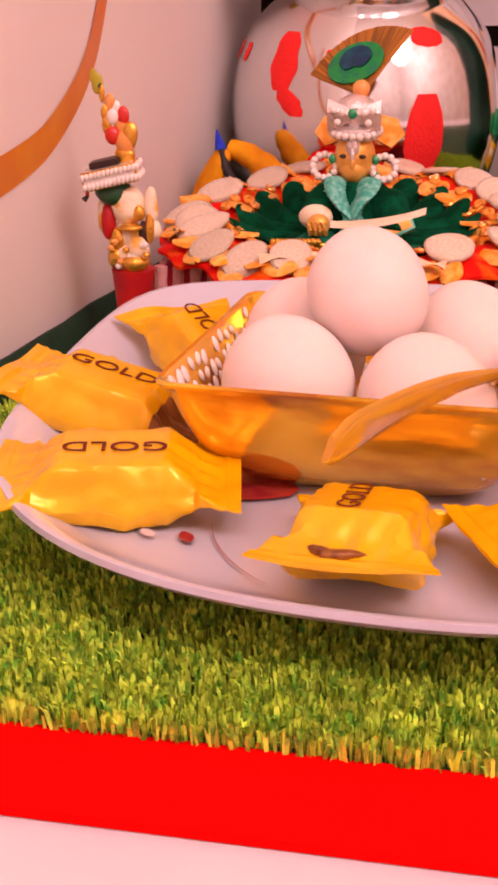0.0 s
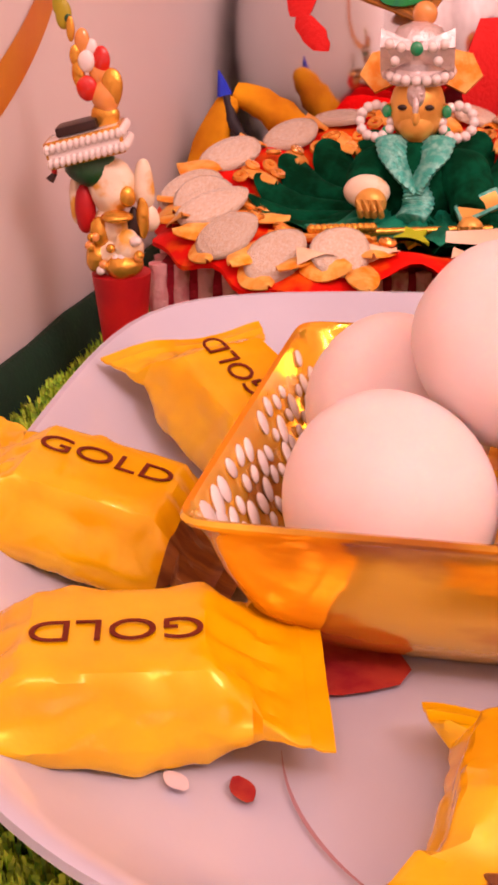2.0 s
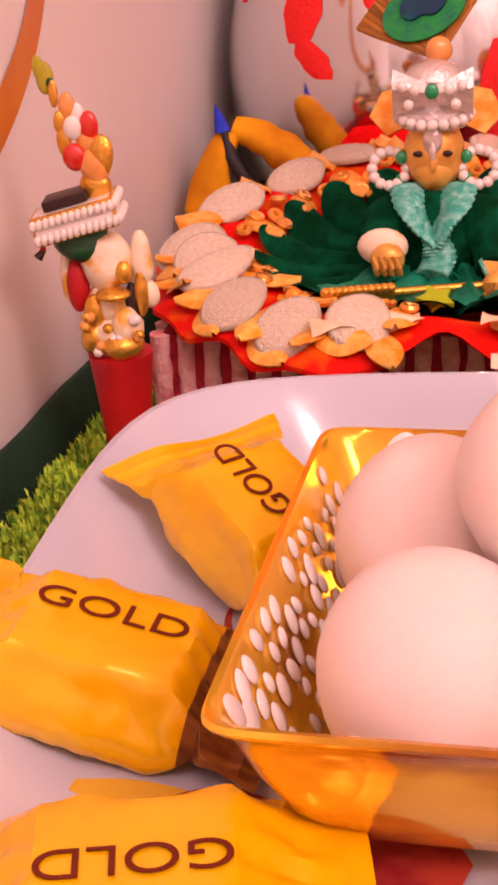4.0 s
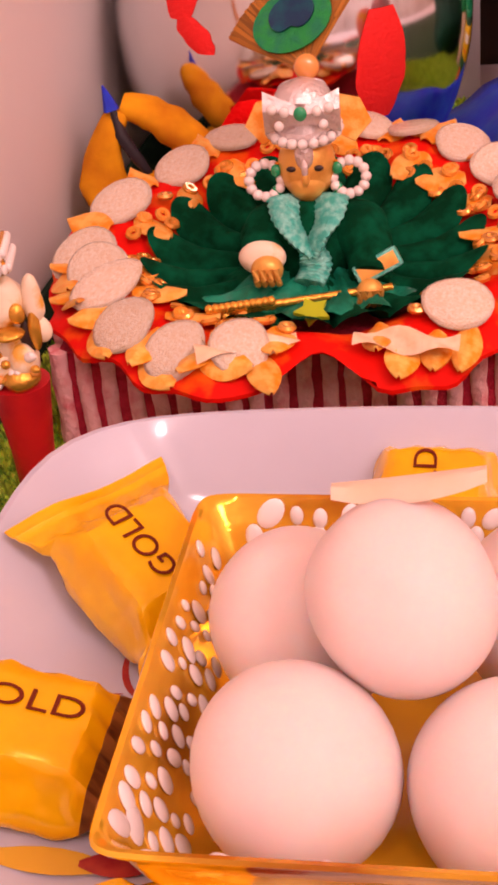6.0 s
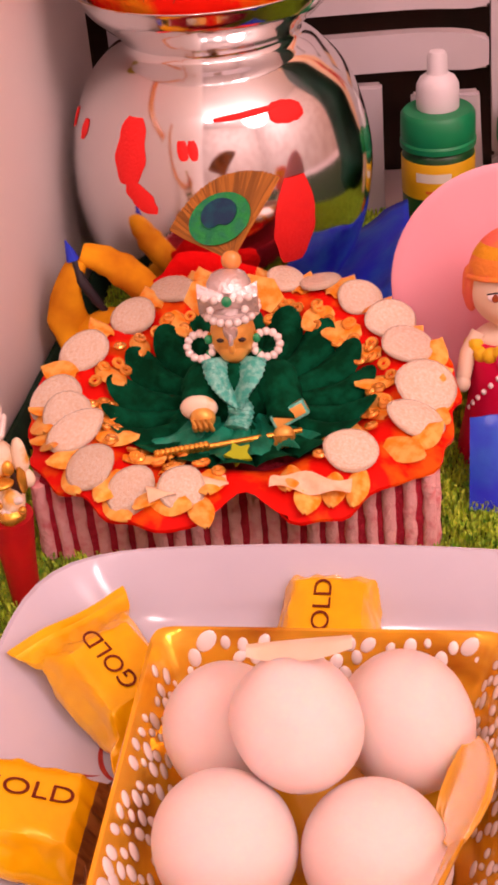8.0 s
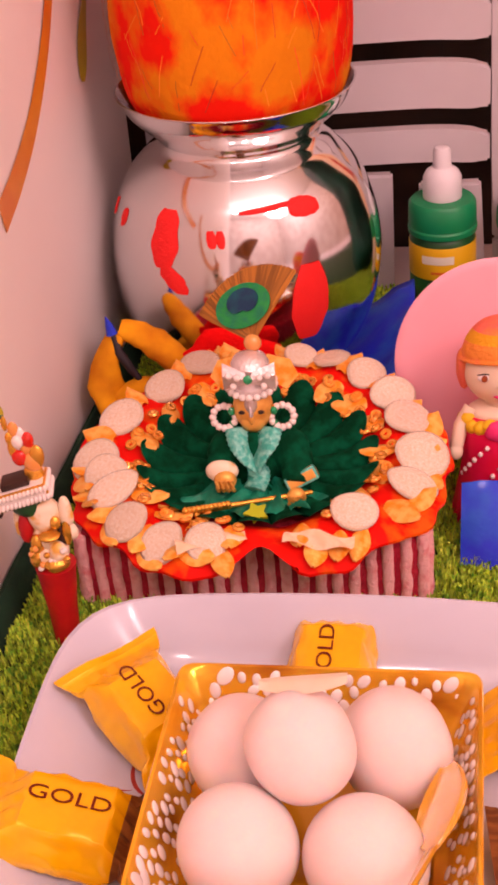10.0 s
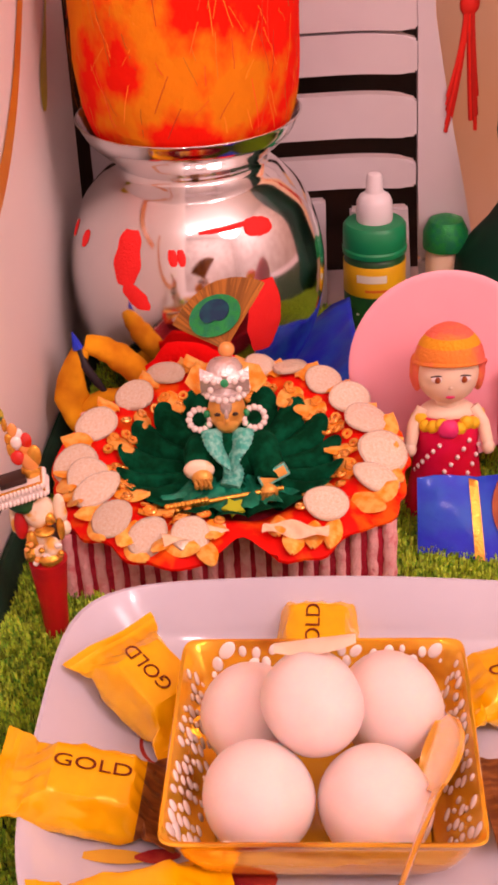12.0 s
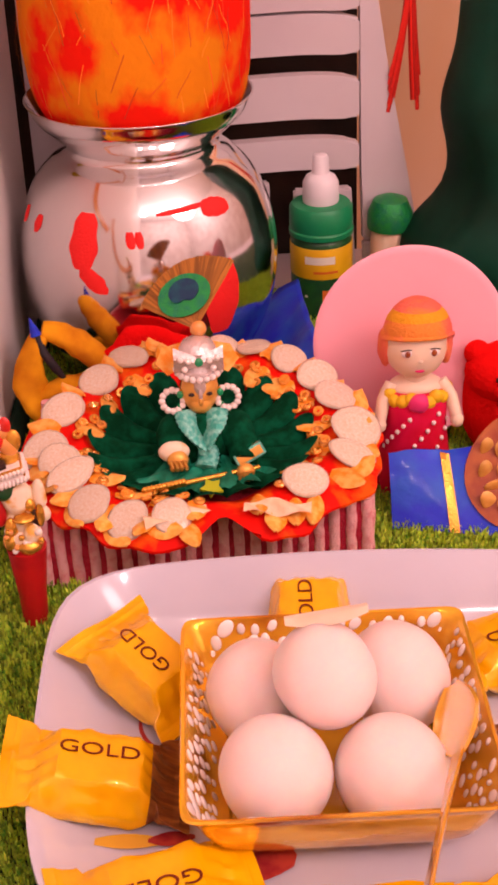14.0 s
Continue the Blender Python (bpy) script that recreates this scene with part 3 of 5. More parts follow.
# ---- wrapped candies ----
def candy(m, seed, label, torn=False, brown=False, shift=0.0):
    root = thing("wrapped_candy", label, "candy", m, "wrapped candies on the tray")
    off = Vector((seed * 3.7, seed * 1.3, 0))
    L, W, H, FIN = 0.037, 0.029, 0.0155, 0.0100
    loops = []
    xs = [-L / 2 - FIN * (1 - k / 8) for k in range(8)] + [-L / 2 + L * k / 36 for k in range(37)] + [L / 2 + FIN * (k + 1) / 8 for k in range(8)]
    n = 72
    for x in xs:
        over = max(0.0, abs(x) - L / 2) / FIN
        end = max(0.0, min(1.0, (L / 2 - abs(x)) / 0.0062))
        h = 0.0006 + (H - 0.0006) * (0.30 + 0.70 * end if over == 0 else 0.30 * max(0.0, 1 - over * 1.7) ** 1.6)
        w = W * (0.985 + 0.015 * end) + 0.0108 * (over ** 0.6 if over else 0)
        loop = []
        for k in range(n):
            a = 2 * math.pi * (k + 0.5) / n
            c, s = math.cos(a), math.sin(a)
            r = 1 / (abs(c) ** 9 + abs(s) ** 9) ** (1 / 9)
            yy, zz = r * c * w / 2, r * s * h / 2
            if over == 0:
                lean = max(0.0, min(1.0, (zz / (h / 2) + 0.35) / 1.35))
                yy *= 1 - 0.27 * lean * (0.5 + 0.5 * end)
            q = Vector((x, yy, zz))
            top = over == 0 and zz > 0.40 * h and abs(yy) < W * 0.34 and abs(x) < L * 0.34
            tuck = max(0.0, 1 - abs(abs(x) - L / 2) / 0.0075)
            fold = 0.00075 * tuck * math.sin(yy * 1050 + 3 * noise.noise(Vector((x * 120, seed, 0))) + seed)
            dent = 0.0026 * (0.22 - abs(noise.noise(Vector((x * 62, yy * 62, zz * 90)) + off))) + 0.0009 * abs(noise.noise(q * 150 + off))
            if top:
                dent *= 0.12
            q += Vector((0, c * dent * (0 if over else 1), s * dent * (0.35 if over else 1) + fold * (1 if s > 0 else 0.6)))
            if over > 0.98:
                q.x += math.copysign(0.0007 * (1 if int((yy + 0.1) / 0.00085) % 2 else -1), x)
            if over:
                q.z += 0.0022 * over * noise.noise(Vector((x * 45, yy * 60, seed))) + 0.00022 * math.sin(abs(x) * 3200) * (over > 0.3)
            loop.append(q)
        loops.append(loop)
    bm = bmesh.new()
    rings(bm, loops, True, True, True)
    if brown:
        for f in bm.faces:
            if f.calc_center_median().x > L / 2 - 0.002:
                f.material_index = 1
    wrap = part("wrapper", bm, [M_WRAP, M_BROWNFOIL], root, angle=28)
    words("lettering", "GOLD", 0.0090, M_INK, wrap, pose(shift, 0.0016, H / 2 + 0.0004) @ Matrix.Diagonal((1.0, 0.80, 1, 1)))
    if torn:
        bm = bmesh.new()
        ball(bm, (-0.0225, 0.0030, 0.0004), (0.0024, 0.0056, 0.0012), 24, 12, lump=0.8, freq=320)
        part("tear", bm, M_BROWNFOIL, wrap, "dark torn opening")
    return root


Z0 = 0.0168 + 0.0078
candy(pose(-0.0745, -0.0042, Z0 + 0.0030, 2, 13, -4), 1, "gold foil wrapped candy lying beside the amber bowl", brown=True)
candy(pose(-0.0562, 0.0420, Z0 + 0.0045, 0, -17, 134) @ Matrix.Diagonal((0.86, 1, 1, 1)), 2, "gold foil wrapped candy tucked under the bowl corner", shift=0.0035)
candy(pose(-0.0005, 0.0625, Z0 + 0.0025, 2, -12, 86), 3, "gold foil wrapped candy behind the amber bowl")
candy(pose(-0.0572, -0.0540, Z0 + 0.0010, -4, 0, 192), 4, "gold foil wrapped candy upside down near the tray edge")
candy(pose(0.0040, -0.0790, Z0 + 0.0020, 0, 8, 87) @ Matrix.Diagonal((0.86, 1.0, 1, 1)), 5, "torn gold foil wrapped candy at the tray front", torn=True)
candy(pose(0.0665, 0.0415, Z0 + 0.001, 3, 0, 196), 6, "gold foil wrapped candy close to the bowl")
candy(pose(0.0755, -0.0130, Z0 + 0.001, 0, 0, 183), 7, "gold foil wrapped candy near the spoon", brown=True)
candy(pose(0.0540, -0.0660, Z0 + 0.001, 0, 2, 25), 8, "gold foil wrapped candy by the torn one")


# ---- velour seat block ----
seat = thing("velour_seat", "pink and maroon ribbed velour seat block on the turf", "cushion")
bm = bmesh.new()
SX0, SX1, SY0, SY1, SZ = -0.0985, 0.0335, 0.1290, 0.236, 0.0325
box(bm, (SX1 - SX0 - 0.004, SY1 - SY0 - 0.004, SZ), pose((SX0 + SX1) / 2, (SY0 + SY1) / 2, SZ / 2), 0.004)
part("core", bm, M_PILEDARK, seat, "maroon velour core")
ribs = 21
for k in range(ribs):
    x = SX0 + 0.0032 + (SX1 - SX0 - 0.0064) * k / (ribs - 1)
    bm = bmesh.new()
    loops = []
    for j in range(12):
        z = 0.0006 + (SZ - 0.0008) * j / 11
        w = 0.0021 + 0.0004 * noise.noise(Vector((k * 2.1, j * 0.7, 0)))
        dx = 0.0007 * noise.noise(Vector((k * 1.7, j * 0.35, 5)))
        out = 0.0016 + 0.0006 * noise.noise(Vector((k, j * 1.3, 9)))
        loops.append([Vector((x + dx + w * math.cos(a), SY0 + 0.0022 - out * math.sin(a), z)) for a in [math.pi * i / 8 for i in range(9)]] + [Vector((x + dx, SY0 + 0.004, z))])
    rings(bm, loops, True, True, True)
    part("rib", bm, M_PILE, seat)
for k in range(14):
    y = SY0 + 0.006 + (SY1 - SY0 - 0.012) * k / 13
    for x, sgn in ((SX0, 1), (SX1, -1)):
        bm = bmesh.new()
        tube(bm, [(x + sgn * 0.002, y, 0.001 + (SZ - 0.002) * j / 6) for j in range(7)], [0.0026 + 0.0003 * math.sin(j * 2 + k) for j in range(7)], 10)
        part("rib", bm, M_PILE, seat)

# ---- spread dress of the figurine ----
DC = Vector((-0.0310, 0.1640))


def dress_point(a, s, wave=1.0):
    """A place on the spread skirt: angle, and 0 (middle) to 1 (hem)."""
    x = DC.x + 0.0725 * s * math.cos(a)
    y = DC.y + (0.0610 if math.sin(a) < 0 else 0.0720) * s * math.sin(a)
    rise = max(0.0, min(1.0, (s - 0.42) / 0.30))
    z = 0.0355 + 0.0075 * rise * rise * (3 - 2 * rise) + (0.0130 if math.sin(a) > 0 else 0.0050) * math.sin(a) * s - 0.005 * (max(0, s - 0.80) / 0.20) ** 1.5
    z += wave * 0.0011 * math.sin(a * 17 + 3 * s) * s ** 3 + wave * 0.0010 * math.sin(a * 7 + 1)
    return Vector((x, y, z))


dress = thing("figurine_dress", "red satin spread dress with orange lace and glitter stones", "dress")
bm = bmesh.new()
loops = []
for k in range(145):
    a = 2 * math.pi * k / 144
    edge = 1 + 0.018 * math.sin(a * 9) + 0.012 * math.sin(a * 23 + 1)
    notch = 1 - 0.34 * math.exp(-((a - 4.80) / 0.13) ** 2)
    row = [dress_point(a, 0.52 + (s - 0.52) * notch) for s in (0.52, 0.58, 0.64, 0.70, 0.76, 0.82, 0.88, 0.93, 0.97)]
    row += [dress_point(a, edge * notch), dress_point(a, edge * notch) - Vector((0, 0, 0.0012))]
    row += [dress_point(a, 0.52 + (s - 0.52) * notch) - Vector((0, 0, 0.0016)) for s in (0.93, 0.8, 0.65, 0.52)]
    loops.append(row)
rings(bm, loops, True)
part("skirt", bm, M_REDCLOTH, dress, "red satin skirt ring")
# pleated velvet middle
bm = bmesh.new()
loops = []
for k in range(289):
    a = 2 * math.pi * k / 288
    fold = abs(math.sin(a * 9.0)) ** 0.7
    row = []
    for j in range(9):
        s = 0.06 + 0.50 * j / 8
        p = dress_point(a, s * (1 + 0.14 * fold * (j / 8) ** 2), 0)
        p.z += 0.0010 + 0.0062 * fold * (j / 8) ** 0.9 * (1 - 0.45 * (j / 8) ** 3) + 0.004 * (1 - j / 8) ** 2
        row.append(p)
    loops.append(row)
rings(bm, loops, False)
part("pleated_centre", bm, M_GREENVELVET, dress, "dark green pleated velvet centre", angle=60)


def on_dress(a, s, lift):
    p = dress_point(a, s)
    e = 0.02
    ta, ts = dress_point(a + e, s) - dress_point(a - e, s), dress_point(a, s + e) - dress_point(a, s - e)
    up = ta.cross(ts).normalized()
    if up.z < 0:
        up = -up
    out = ts.normalized()
    side = up.cross(out)
    m = Matrix((out, side, up)).transposed().to_4x4()
    m.translation = p + up * lift
    return m


# cut stones: angle, distance from the middle, width, length
STONES = [(115, 0.90, 0.0066, 0.0086), (132, 0.83, 0.0072, 0.0080), (157, 0.83, 0.0082, 0.0078), (178, 0.86, 0.0088, 0.0080), (191, 0.80, 0.0078, 0.0070),
          (206, 0.80, 0.0066, 0.0088), (224, 0.86, 0.0070, 0.0072), (241, 0.87, 0.0066, 0.0072), (256, 0.84, 0.0064, 0.0062), (312, 0.78, 0.0066, 0.0076),
          (341, 0.84, 0.0064, 0.0082), (358, 0.85, 0.0092, 0.0086), (20, 0.83, 0.0078, 0.0080), (36, 0.86, 0.0068, 0.0080), (51, 0.87, 0.0068, 0.0074), (66, 0.90, 0.0064, 0.0070), (78, 0.88, 0.0060, 0.0066)]
bm = bmesh.new()
outline = []
for h, k in ((-0.6, 0.96), (0.2, 1.0), (0.62, 0.90), (0.92, 0.62), (1.0, 0.30)):
    outline.append([Vector((k * math.cos(t) * (1.0 if math.cos(t) > 0 else 1.12), k * math.sin(t) * (1 - 0.18 * max(0, -math.cos(t)) ** 2), h)) for t in [2 * math.pi * j / 22 for j in range(22)]])
rings(bm, outline, True, True, True)
stone_src = None
rs = random.Random(11)
for deg, s, wide, long in STONES:
    m = on_dress(radians(deg), s, 0.0026) @ pose(0, 0, 0, rs.uniform(-6, 6), rs.uniform(-4, 8), rs.uniform(-18, 18)) @ Matrix.Diagonal((long * 1.16, wide * 1.18, 0.0013, 1))
    m = Matrix.Translation(m.translation) @ pose(0, 0, 0, 15, 0, 0) @ m.to_3x3().to_4x4()
    if stone_src is None:
        stone_src = part("stone", bm, M_STONE, dress, "glittering pale cut stone", angle=20)
        stone_src.matrix_basis = m
    else:
        shared("stone", stone_src, dress, m)
# organza leaves between and outside the stones
bm = bmesh.new()
leaf = []
for k in range(9):
    f = k / 8
    w = 0.0052 * math.sin(math.pi * (0.10 + 0.88 * f)) ** 0.8
    leaf.append([Vector((-0.004 + 0.017 * f, w * g, 0.0011 * (1 - g * g) + 0.0012 * f * f)) for g in (-1, -0.5, 0, 0.5, 1)] + [Vector((-0.004 + 0.017 * f, w * g, 0.0011 * (1 - g * g) + 0.0012 * f * f - 0.0004)) for g in (1, 0.5, 0, -0.5, -1)])
rings(bm, leaf, True, True, True)
lace_src = None
for k, (deg, s, wide, long) in enumerate(STONES):
    nxt = STONES[(k + 1) % len(STONES)][0]
    gap = (nxt - deg) % 360
    spots = [(deg + gap * 0.5, 0.84, rs.uniform(-20, 20)), (deg + gap * 0.30, 0.68, 150 + rs.uniform(-30, 30)), (deg + gap * 0.72, 0.91, 80 + rs.uniform(-20, 20))]
    if gap > 30:
        spots = [(deg + gap * f, q, rs.uniform(-60, 60)) for f, q in ((0.12, 0.72), (0.62, 0.72), (0.80, 0.86), (0.10, 0.88), (0.92, 0.90), (0.66, 0.86))]
    for d, q, turn in spots:
        m = on_dress(radians(d), q, 0.0007) @ pose(0, 0, 0, rs.uniform(-12, 12), -4, turn) @ Matrix.Diagonal((0.82, rs.uniform(0.70, 1.05), 1, 1))
        if lace_src is None:
            lace_src = part("lace_petal", bm, M_GOLDLACE, dress, "orange gold organza leaf")
            lace_src.matrix_basis = m
        else:
            shared("lace_petal", lace_src, dress, m)


def ring_mesh(bm, R, r, seg=14, sub=6):
    loops = [[Vector(((R + r * math.cos(2 * math.pi * j / sub)) * math.cos(2 * math.pi * k / seg), (R + r * math.cos(2 * math.pi * j / sub)) * math.sin(2 * math.pi * k / seg), r * math.sin(2 * math.pi * j / sub))) for j in range(sub)] for k in range(seg + 1)]
    return rings(bm, loops, True)


bm = bmesh.new()
ring_mesh(bm, 0.0015, 0.0009)
seq_src = None
for k in range(len(STONES) * 4):
    deg, s, wide, long = STONES[k // 4]
    j = k % 4
    a = radians(deg + (-8, 0, 8, 3)[j] + rs.uniform(-2, 2))
    m = on_dress(a, (0.690, 0.655, 0.690, 0.61)[j] + rs.uniform(-0.012, 0.012), 0.0024) @ pose(0, 0, 0, rs.uniform(-20, 20), rs.uniform(-20, 20), 0)
    if seq_src is None:
        seq_src = part("sequin", bm, M_SEQUIN, dress, "orange ring sequin")
        seq_src.matrix_basis = m
    else:
        shared("sequin", seq_src, dress, m)
# front flap of pale lace and lime tie
for x0, turn, seed in ((-0.046, 14, 1), (-0.008, -12, 2)):
    bm = bmesh.new()
    loops = []
    for k in range(13):
        f = k / 12
        row = []
        for j in range(7):
            g = j / 6 - 0.5
            row.append(Vector(((f - 0.5) * 0.025, g * 0.0070 * (1 - 0.35 * abs(f - 0.5)), 0.0016 * math.sin(f * 9 + seed + g * 4) + 0.0014)))
        loops.append(row)
    vs = rings(bm, loops, False)
    xform(bm, vs, pose(x0 + 0.002, 0.1150, 0.0402, 16, 0, turn))
    part("lace_flap", bm, M_FLAP, dress, "pale orange lace flap")
bm = bmesh.new()
star = [(0.0048 * (1 if k % 2 else 0.55) * math.cos(math.pi * k / 5), 0.0048 * (1 if k % 2 else 0.55) * math.sin(math.pi * k / 5)) for k in range(10)]
sheet(bm, star, 0.0012, pose(-0.0295, 0.1335, 0.0400, 20, 0, 10))
part("tie", bm, M_YGREEN, dress, "lime green fabric tie")

bm = bmesh.new()
loops = []
for k in range(37):
    a = radians(222 + 96 * k / 36)
    row = []
    for j in range(8):
        p = dress_point(a, 0.20 + 0.30 * j / 7 + 0.03 * math.sin(k * 1.3), 0)
        p.z += 0.0075 + 0.0012 * math.sin(k * 0.9 + j * 1.1) - 0.0030 * (j / 7) ** 2
        row.append(p)
    loops.append(row)
rings(bm, loops, False)
part("lap_cloth", bm, M_LAP, dress, "crumpled emerald green lap cloth", angle=60)

# ---- seated figurine: one plain mesh ----
FX, FY = -0.0310, 0.1640
bm = bmesh.new()
I = dict(velvet=0, teal=1, brass=2, silver=3, dark=4, pale=5)
ball(bm, (FX, FY, 0.0460), (0.0155, 0.0125, 0.0160), 28, 16, I["velvet"], lump=0.10, freq=140)
ball(bm, (FX, FY - 0.006, 0.0360), (0.0260, 0.0160, 0.0060), 28, 12, I["velvet"], lump=0.2, freq=110)
ball(bm, (FX - 0.0105, FY - 0.004, 0.0505), (0.0078, 0.0085, 0.0075), 20, 12, I["velvet"], lump=0.12, freq=160)
ball(bm, (FX + 0.0115, FY - 0.003, 0.0495), (0.0085, 0.0090, 0.0085), 20, 12, I["velvet"], lump=0.12, freq=160)
tube(bm, [(FX - 0.0115, FY - 0.006, 0.0500), (FX - 0.0122, FY - 0.0105, 0.0490), (FX - 0.0112, FY - 0.0145, 0.0475)], [0.0062, 0.0058, 0.0050], 14, I["velvet"])
tube(bm, [(FX + 0.0140, FY - 0.004, 0.0480), (FX + 0.0158, FY - 0.012, 0.0450), (FX + 0.0155, FY - 0.0165, 0.0425)], [0.0070, 0.0062, 0.0052], 14, I["velvet"])
ball(bm, (FX - 0.0118, FY - 0.0150, 0.0485), (0.0062, 0.0030, 0.0046), 18, 10, I["pale"])
ball(bm, (FX - 0.0105, FY - 0.0175, 0.0462), (0.0042, 0.0034, 0.0040), 18, 10, I["brass"])
for j in range(4):
    tube(bm, [(FX - 0.0132 + 0.0018 * j, FY - 0.0203, 0.0475), (FX - 0.0130 + 0.0018 * j, FY - 0.0212, 0.0450), (FX - 0.0128 + 0.0018 * j, FY - 0.0200, 0.0432)], 0.0009, 8, I["brass"])
box(bm, (0.0125, 0.004, 0.0055), pose(FX + 0.0175, FY - 0.0160, 0.0455, -25, -24, 12), 0.001, I["teal"])
ball(bm, (FX + 0.0155, FY - 0.0200, 0.0400), (0.0036, 0.0030, 0.0038), 18, 10, I["brass"])
for j in range(4):
    tube(bm, [(FX + 0.0130 + 0.0017 * j, FY - 0.0225, 0.0417), (FX + 0.0130 + 0.0017 * j, FY - 0.0232, 0.0392), (FX + 0.0130 + 0.0017 * j, FY - 0.0222, 0.0374)], 0.0008, 8, I["brass"])
# collar: two lace bands that meet on the chest, and one that runs down
for sgn in (-1, 1):
    pts = [(FX + sgn * 0.0062, FY - 0.0050, 0.0605), (FX + sgn * 0.0050, FY - 0.0098, 0.0565), (FX + sgn * 0.0022, FY - 0.0122, 0.0520), (FX + 0.0010, FY - 0.0128, 0.0480)]
    pts = bend(pts, 8)
    tube(bm, pts, [(0.0046 - 0.0012 * k / len(pts)) * (1.06 if k % 2 else 0.94) for k in range(len(pts))], 12, I["teal"], flat=0.42)
pts = bend([(FX + 0.001, FY - 0.0125, 0.0500), (FX + 0.0016, FY - 0.0142, 0.0450), (FX + 0.0000, FY - 0.0185, 0.0425)], 10)
tube(bm, pts, [0.0042 * (1.06 if k % 2 else 0.94) for k in range(len(pts))], 12, I["teal"], flat=0.42)
tube(bm, [(FX, FY - 0.002, 0.0565), (FX, FY - 0.003, 0.0615)], 0.0040, 14, I["brass"])
ball(bm, (FX, FY - 0.0015, 0.0680), (0.0074, 0.0074, 0.0092), 28, 20, I["brass"])
ball(bm, (FX, FY - 0.0050, 0.0645), (0.0050, 0.0042, 0.0048), 20, 12, I["brass"])
ball(bm, (FX, FY - 0.0089, 0.0668), (0.0011, 0.0013, 0.0022), 12, 8, I["brass"])
ball(bm, (FX, FY - 0.0082, 0.0728), (0.0024, 0.0014, 0.0040), 14, 10, I["silver"])
ball(bm, (FX, FY - 0.0093, 0.0695), (0.0009, 0.0008, 0.0026), 10, 8, I["silver"])
for sgn in (-1, 1):
    ball(bm, (FX + sgn * 0.0034, FY - 0.0080, 0.0692), (0.0014, 0.0007, 0.0008), 10, 6, I["dark"])
fig = part("deity_figurine", bm, [M_GREENVELVET, M_TEAL, M_BRASS, M_SILVER, M_DARK, M_CREAM])
tagged(fig, "small brass figurine dressed in dark green velvet and teal lace", "figurine")


def bead_ring(parent, centre, R, count, r, tilt, material=M_PEARL, name="pearl", squash=1.0, arc_deg=360, start=0):
    bm = bmesh.new()
    ball(bm, (0, 0, 0), r, 10, 7)
    src = None
    for k in range(count):
        a = radians(start + arc_deg * k / count)
        m = pose(*centre, *tilt) @ pose(R * math.cos(a), R * math.sin(a) * squash, 0)
        if src is None:
            src = part(name, bm, material, parent)
            src.matrix_basis = m
        else:
            shared(name, src, parent, m)


# ornaments of the figurine
for sgn, lab in ((-1, ""), (1, "")):
    ear = thing("earring", "pearl hoop earring with green gems on the figurine", "earring", group="figurine earrings")
    cx, cy, cz = FX + sgn * 0.0108, FY - 0.0035, 0.0648
    bead_ring(ear, (cx, cy, cz), 0.0042, 12, 0.00145, (72, 0, 0))
    for dx, dz in ((-sgn * 0.0030, 0.0028), (-sgn * 0.0030, -0.0026)):
        bm = bmesh.new()
        ball(bm, (cx + dx, cy - 0.0008, cz + dz), (0.0014, 0.0011, 0.0017), 12, 8)
        part("gem", bm, M_GEMGREEN, ear, "green gem")
    bm = bmesh.new()
    tube(bm, [(cx - sgn * 0.0034, cy, cz + 0.0046), (cx - sgn * 0.0040, cy + 0.0005, cz), (cx - sgn * 0.0032, cy, cz - 0.0044)], 0.0007, 8)
    part("hook", bm, M_GOLD, ear)
crown = thing("crown", "tiered gold crown with pearl band and silver bow", "crown")
bm = bmesh.new()
lathe(bm, [(0.0078, 0.0745), (0.0084, 0.0760), (0.0080, 0.0785), (0.0062, 0.0800), (0.0060, 0.0835), (0.0072, 0.0860), (0.0058, 0.0885), (0.0020, 0.0900)], 28, pose(FX, FY - 0.001, 0))
part("cap", bm, M_SILVER, crown)
bead_ring(crown, (FX, FY - 0.0015, 0.0775), 0.0086, 20, 0.0014, (8, 0, 0))
for sgn in (-1, 1):
    bm = bmesh.new()
    loops = []
    for k in range(7):
        f = k / 6
        w = 0.0022 + 0.0034 * f
        loops.append([Vector((FX + sgn * (0.001 + 0.0085 * f), FY - 0.0085 + 0.002 * f, 0.0835 + w)), Vector((FX + sgn * (0.001 + 0.0085 * f), FY - 0.0105 + 0.002 * f, 0.0835 + w * 0.2)), Vector((FX + sgn * (0.001 + 0.0085 * f), FY - 0.0085 + 0.002 * f, 0.0835 - w)), Vector((FX + sgn * (0.001 + 0.0085 * f), FY - 0.0065 + 0.002 * f, 0.0835))])
    rings(bm, loops, True, True, True)
    part("bow_wing", bm, M_SILVER, crown, "silver lace bow wing")
    for j, (du, dz) in enumerate(((0.004, 0.0012), (0.007, 0.002), (0.0055, -0.0022))):
        bm = bmesh.new()
        ball(bm, (FX + sgn * du, FY - 0.0102, 0.0835 + dz), 0.0013, 10, 7)
        part("pearl", bm, M_PEARL, crown)
bm = bmesh.new()
ball(bm, (FX, FY - 0.0112, 0.0845), (0.0017, 0.0012, 0.0019), 12, 8)
part("gem", bm, M_GEMGREEN, crown, "green gem")
bm = bmesh.new()
ball(bm, (FX + 0.001, FY + 0.004, 0.0915), (0.0033, 0.0028, 0.0033), 16, 10)
part("finial", bm, M_GEMAMBER, crown, "round amber finial bead")
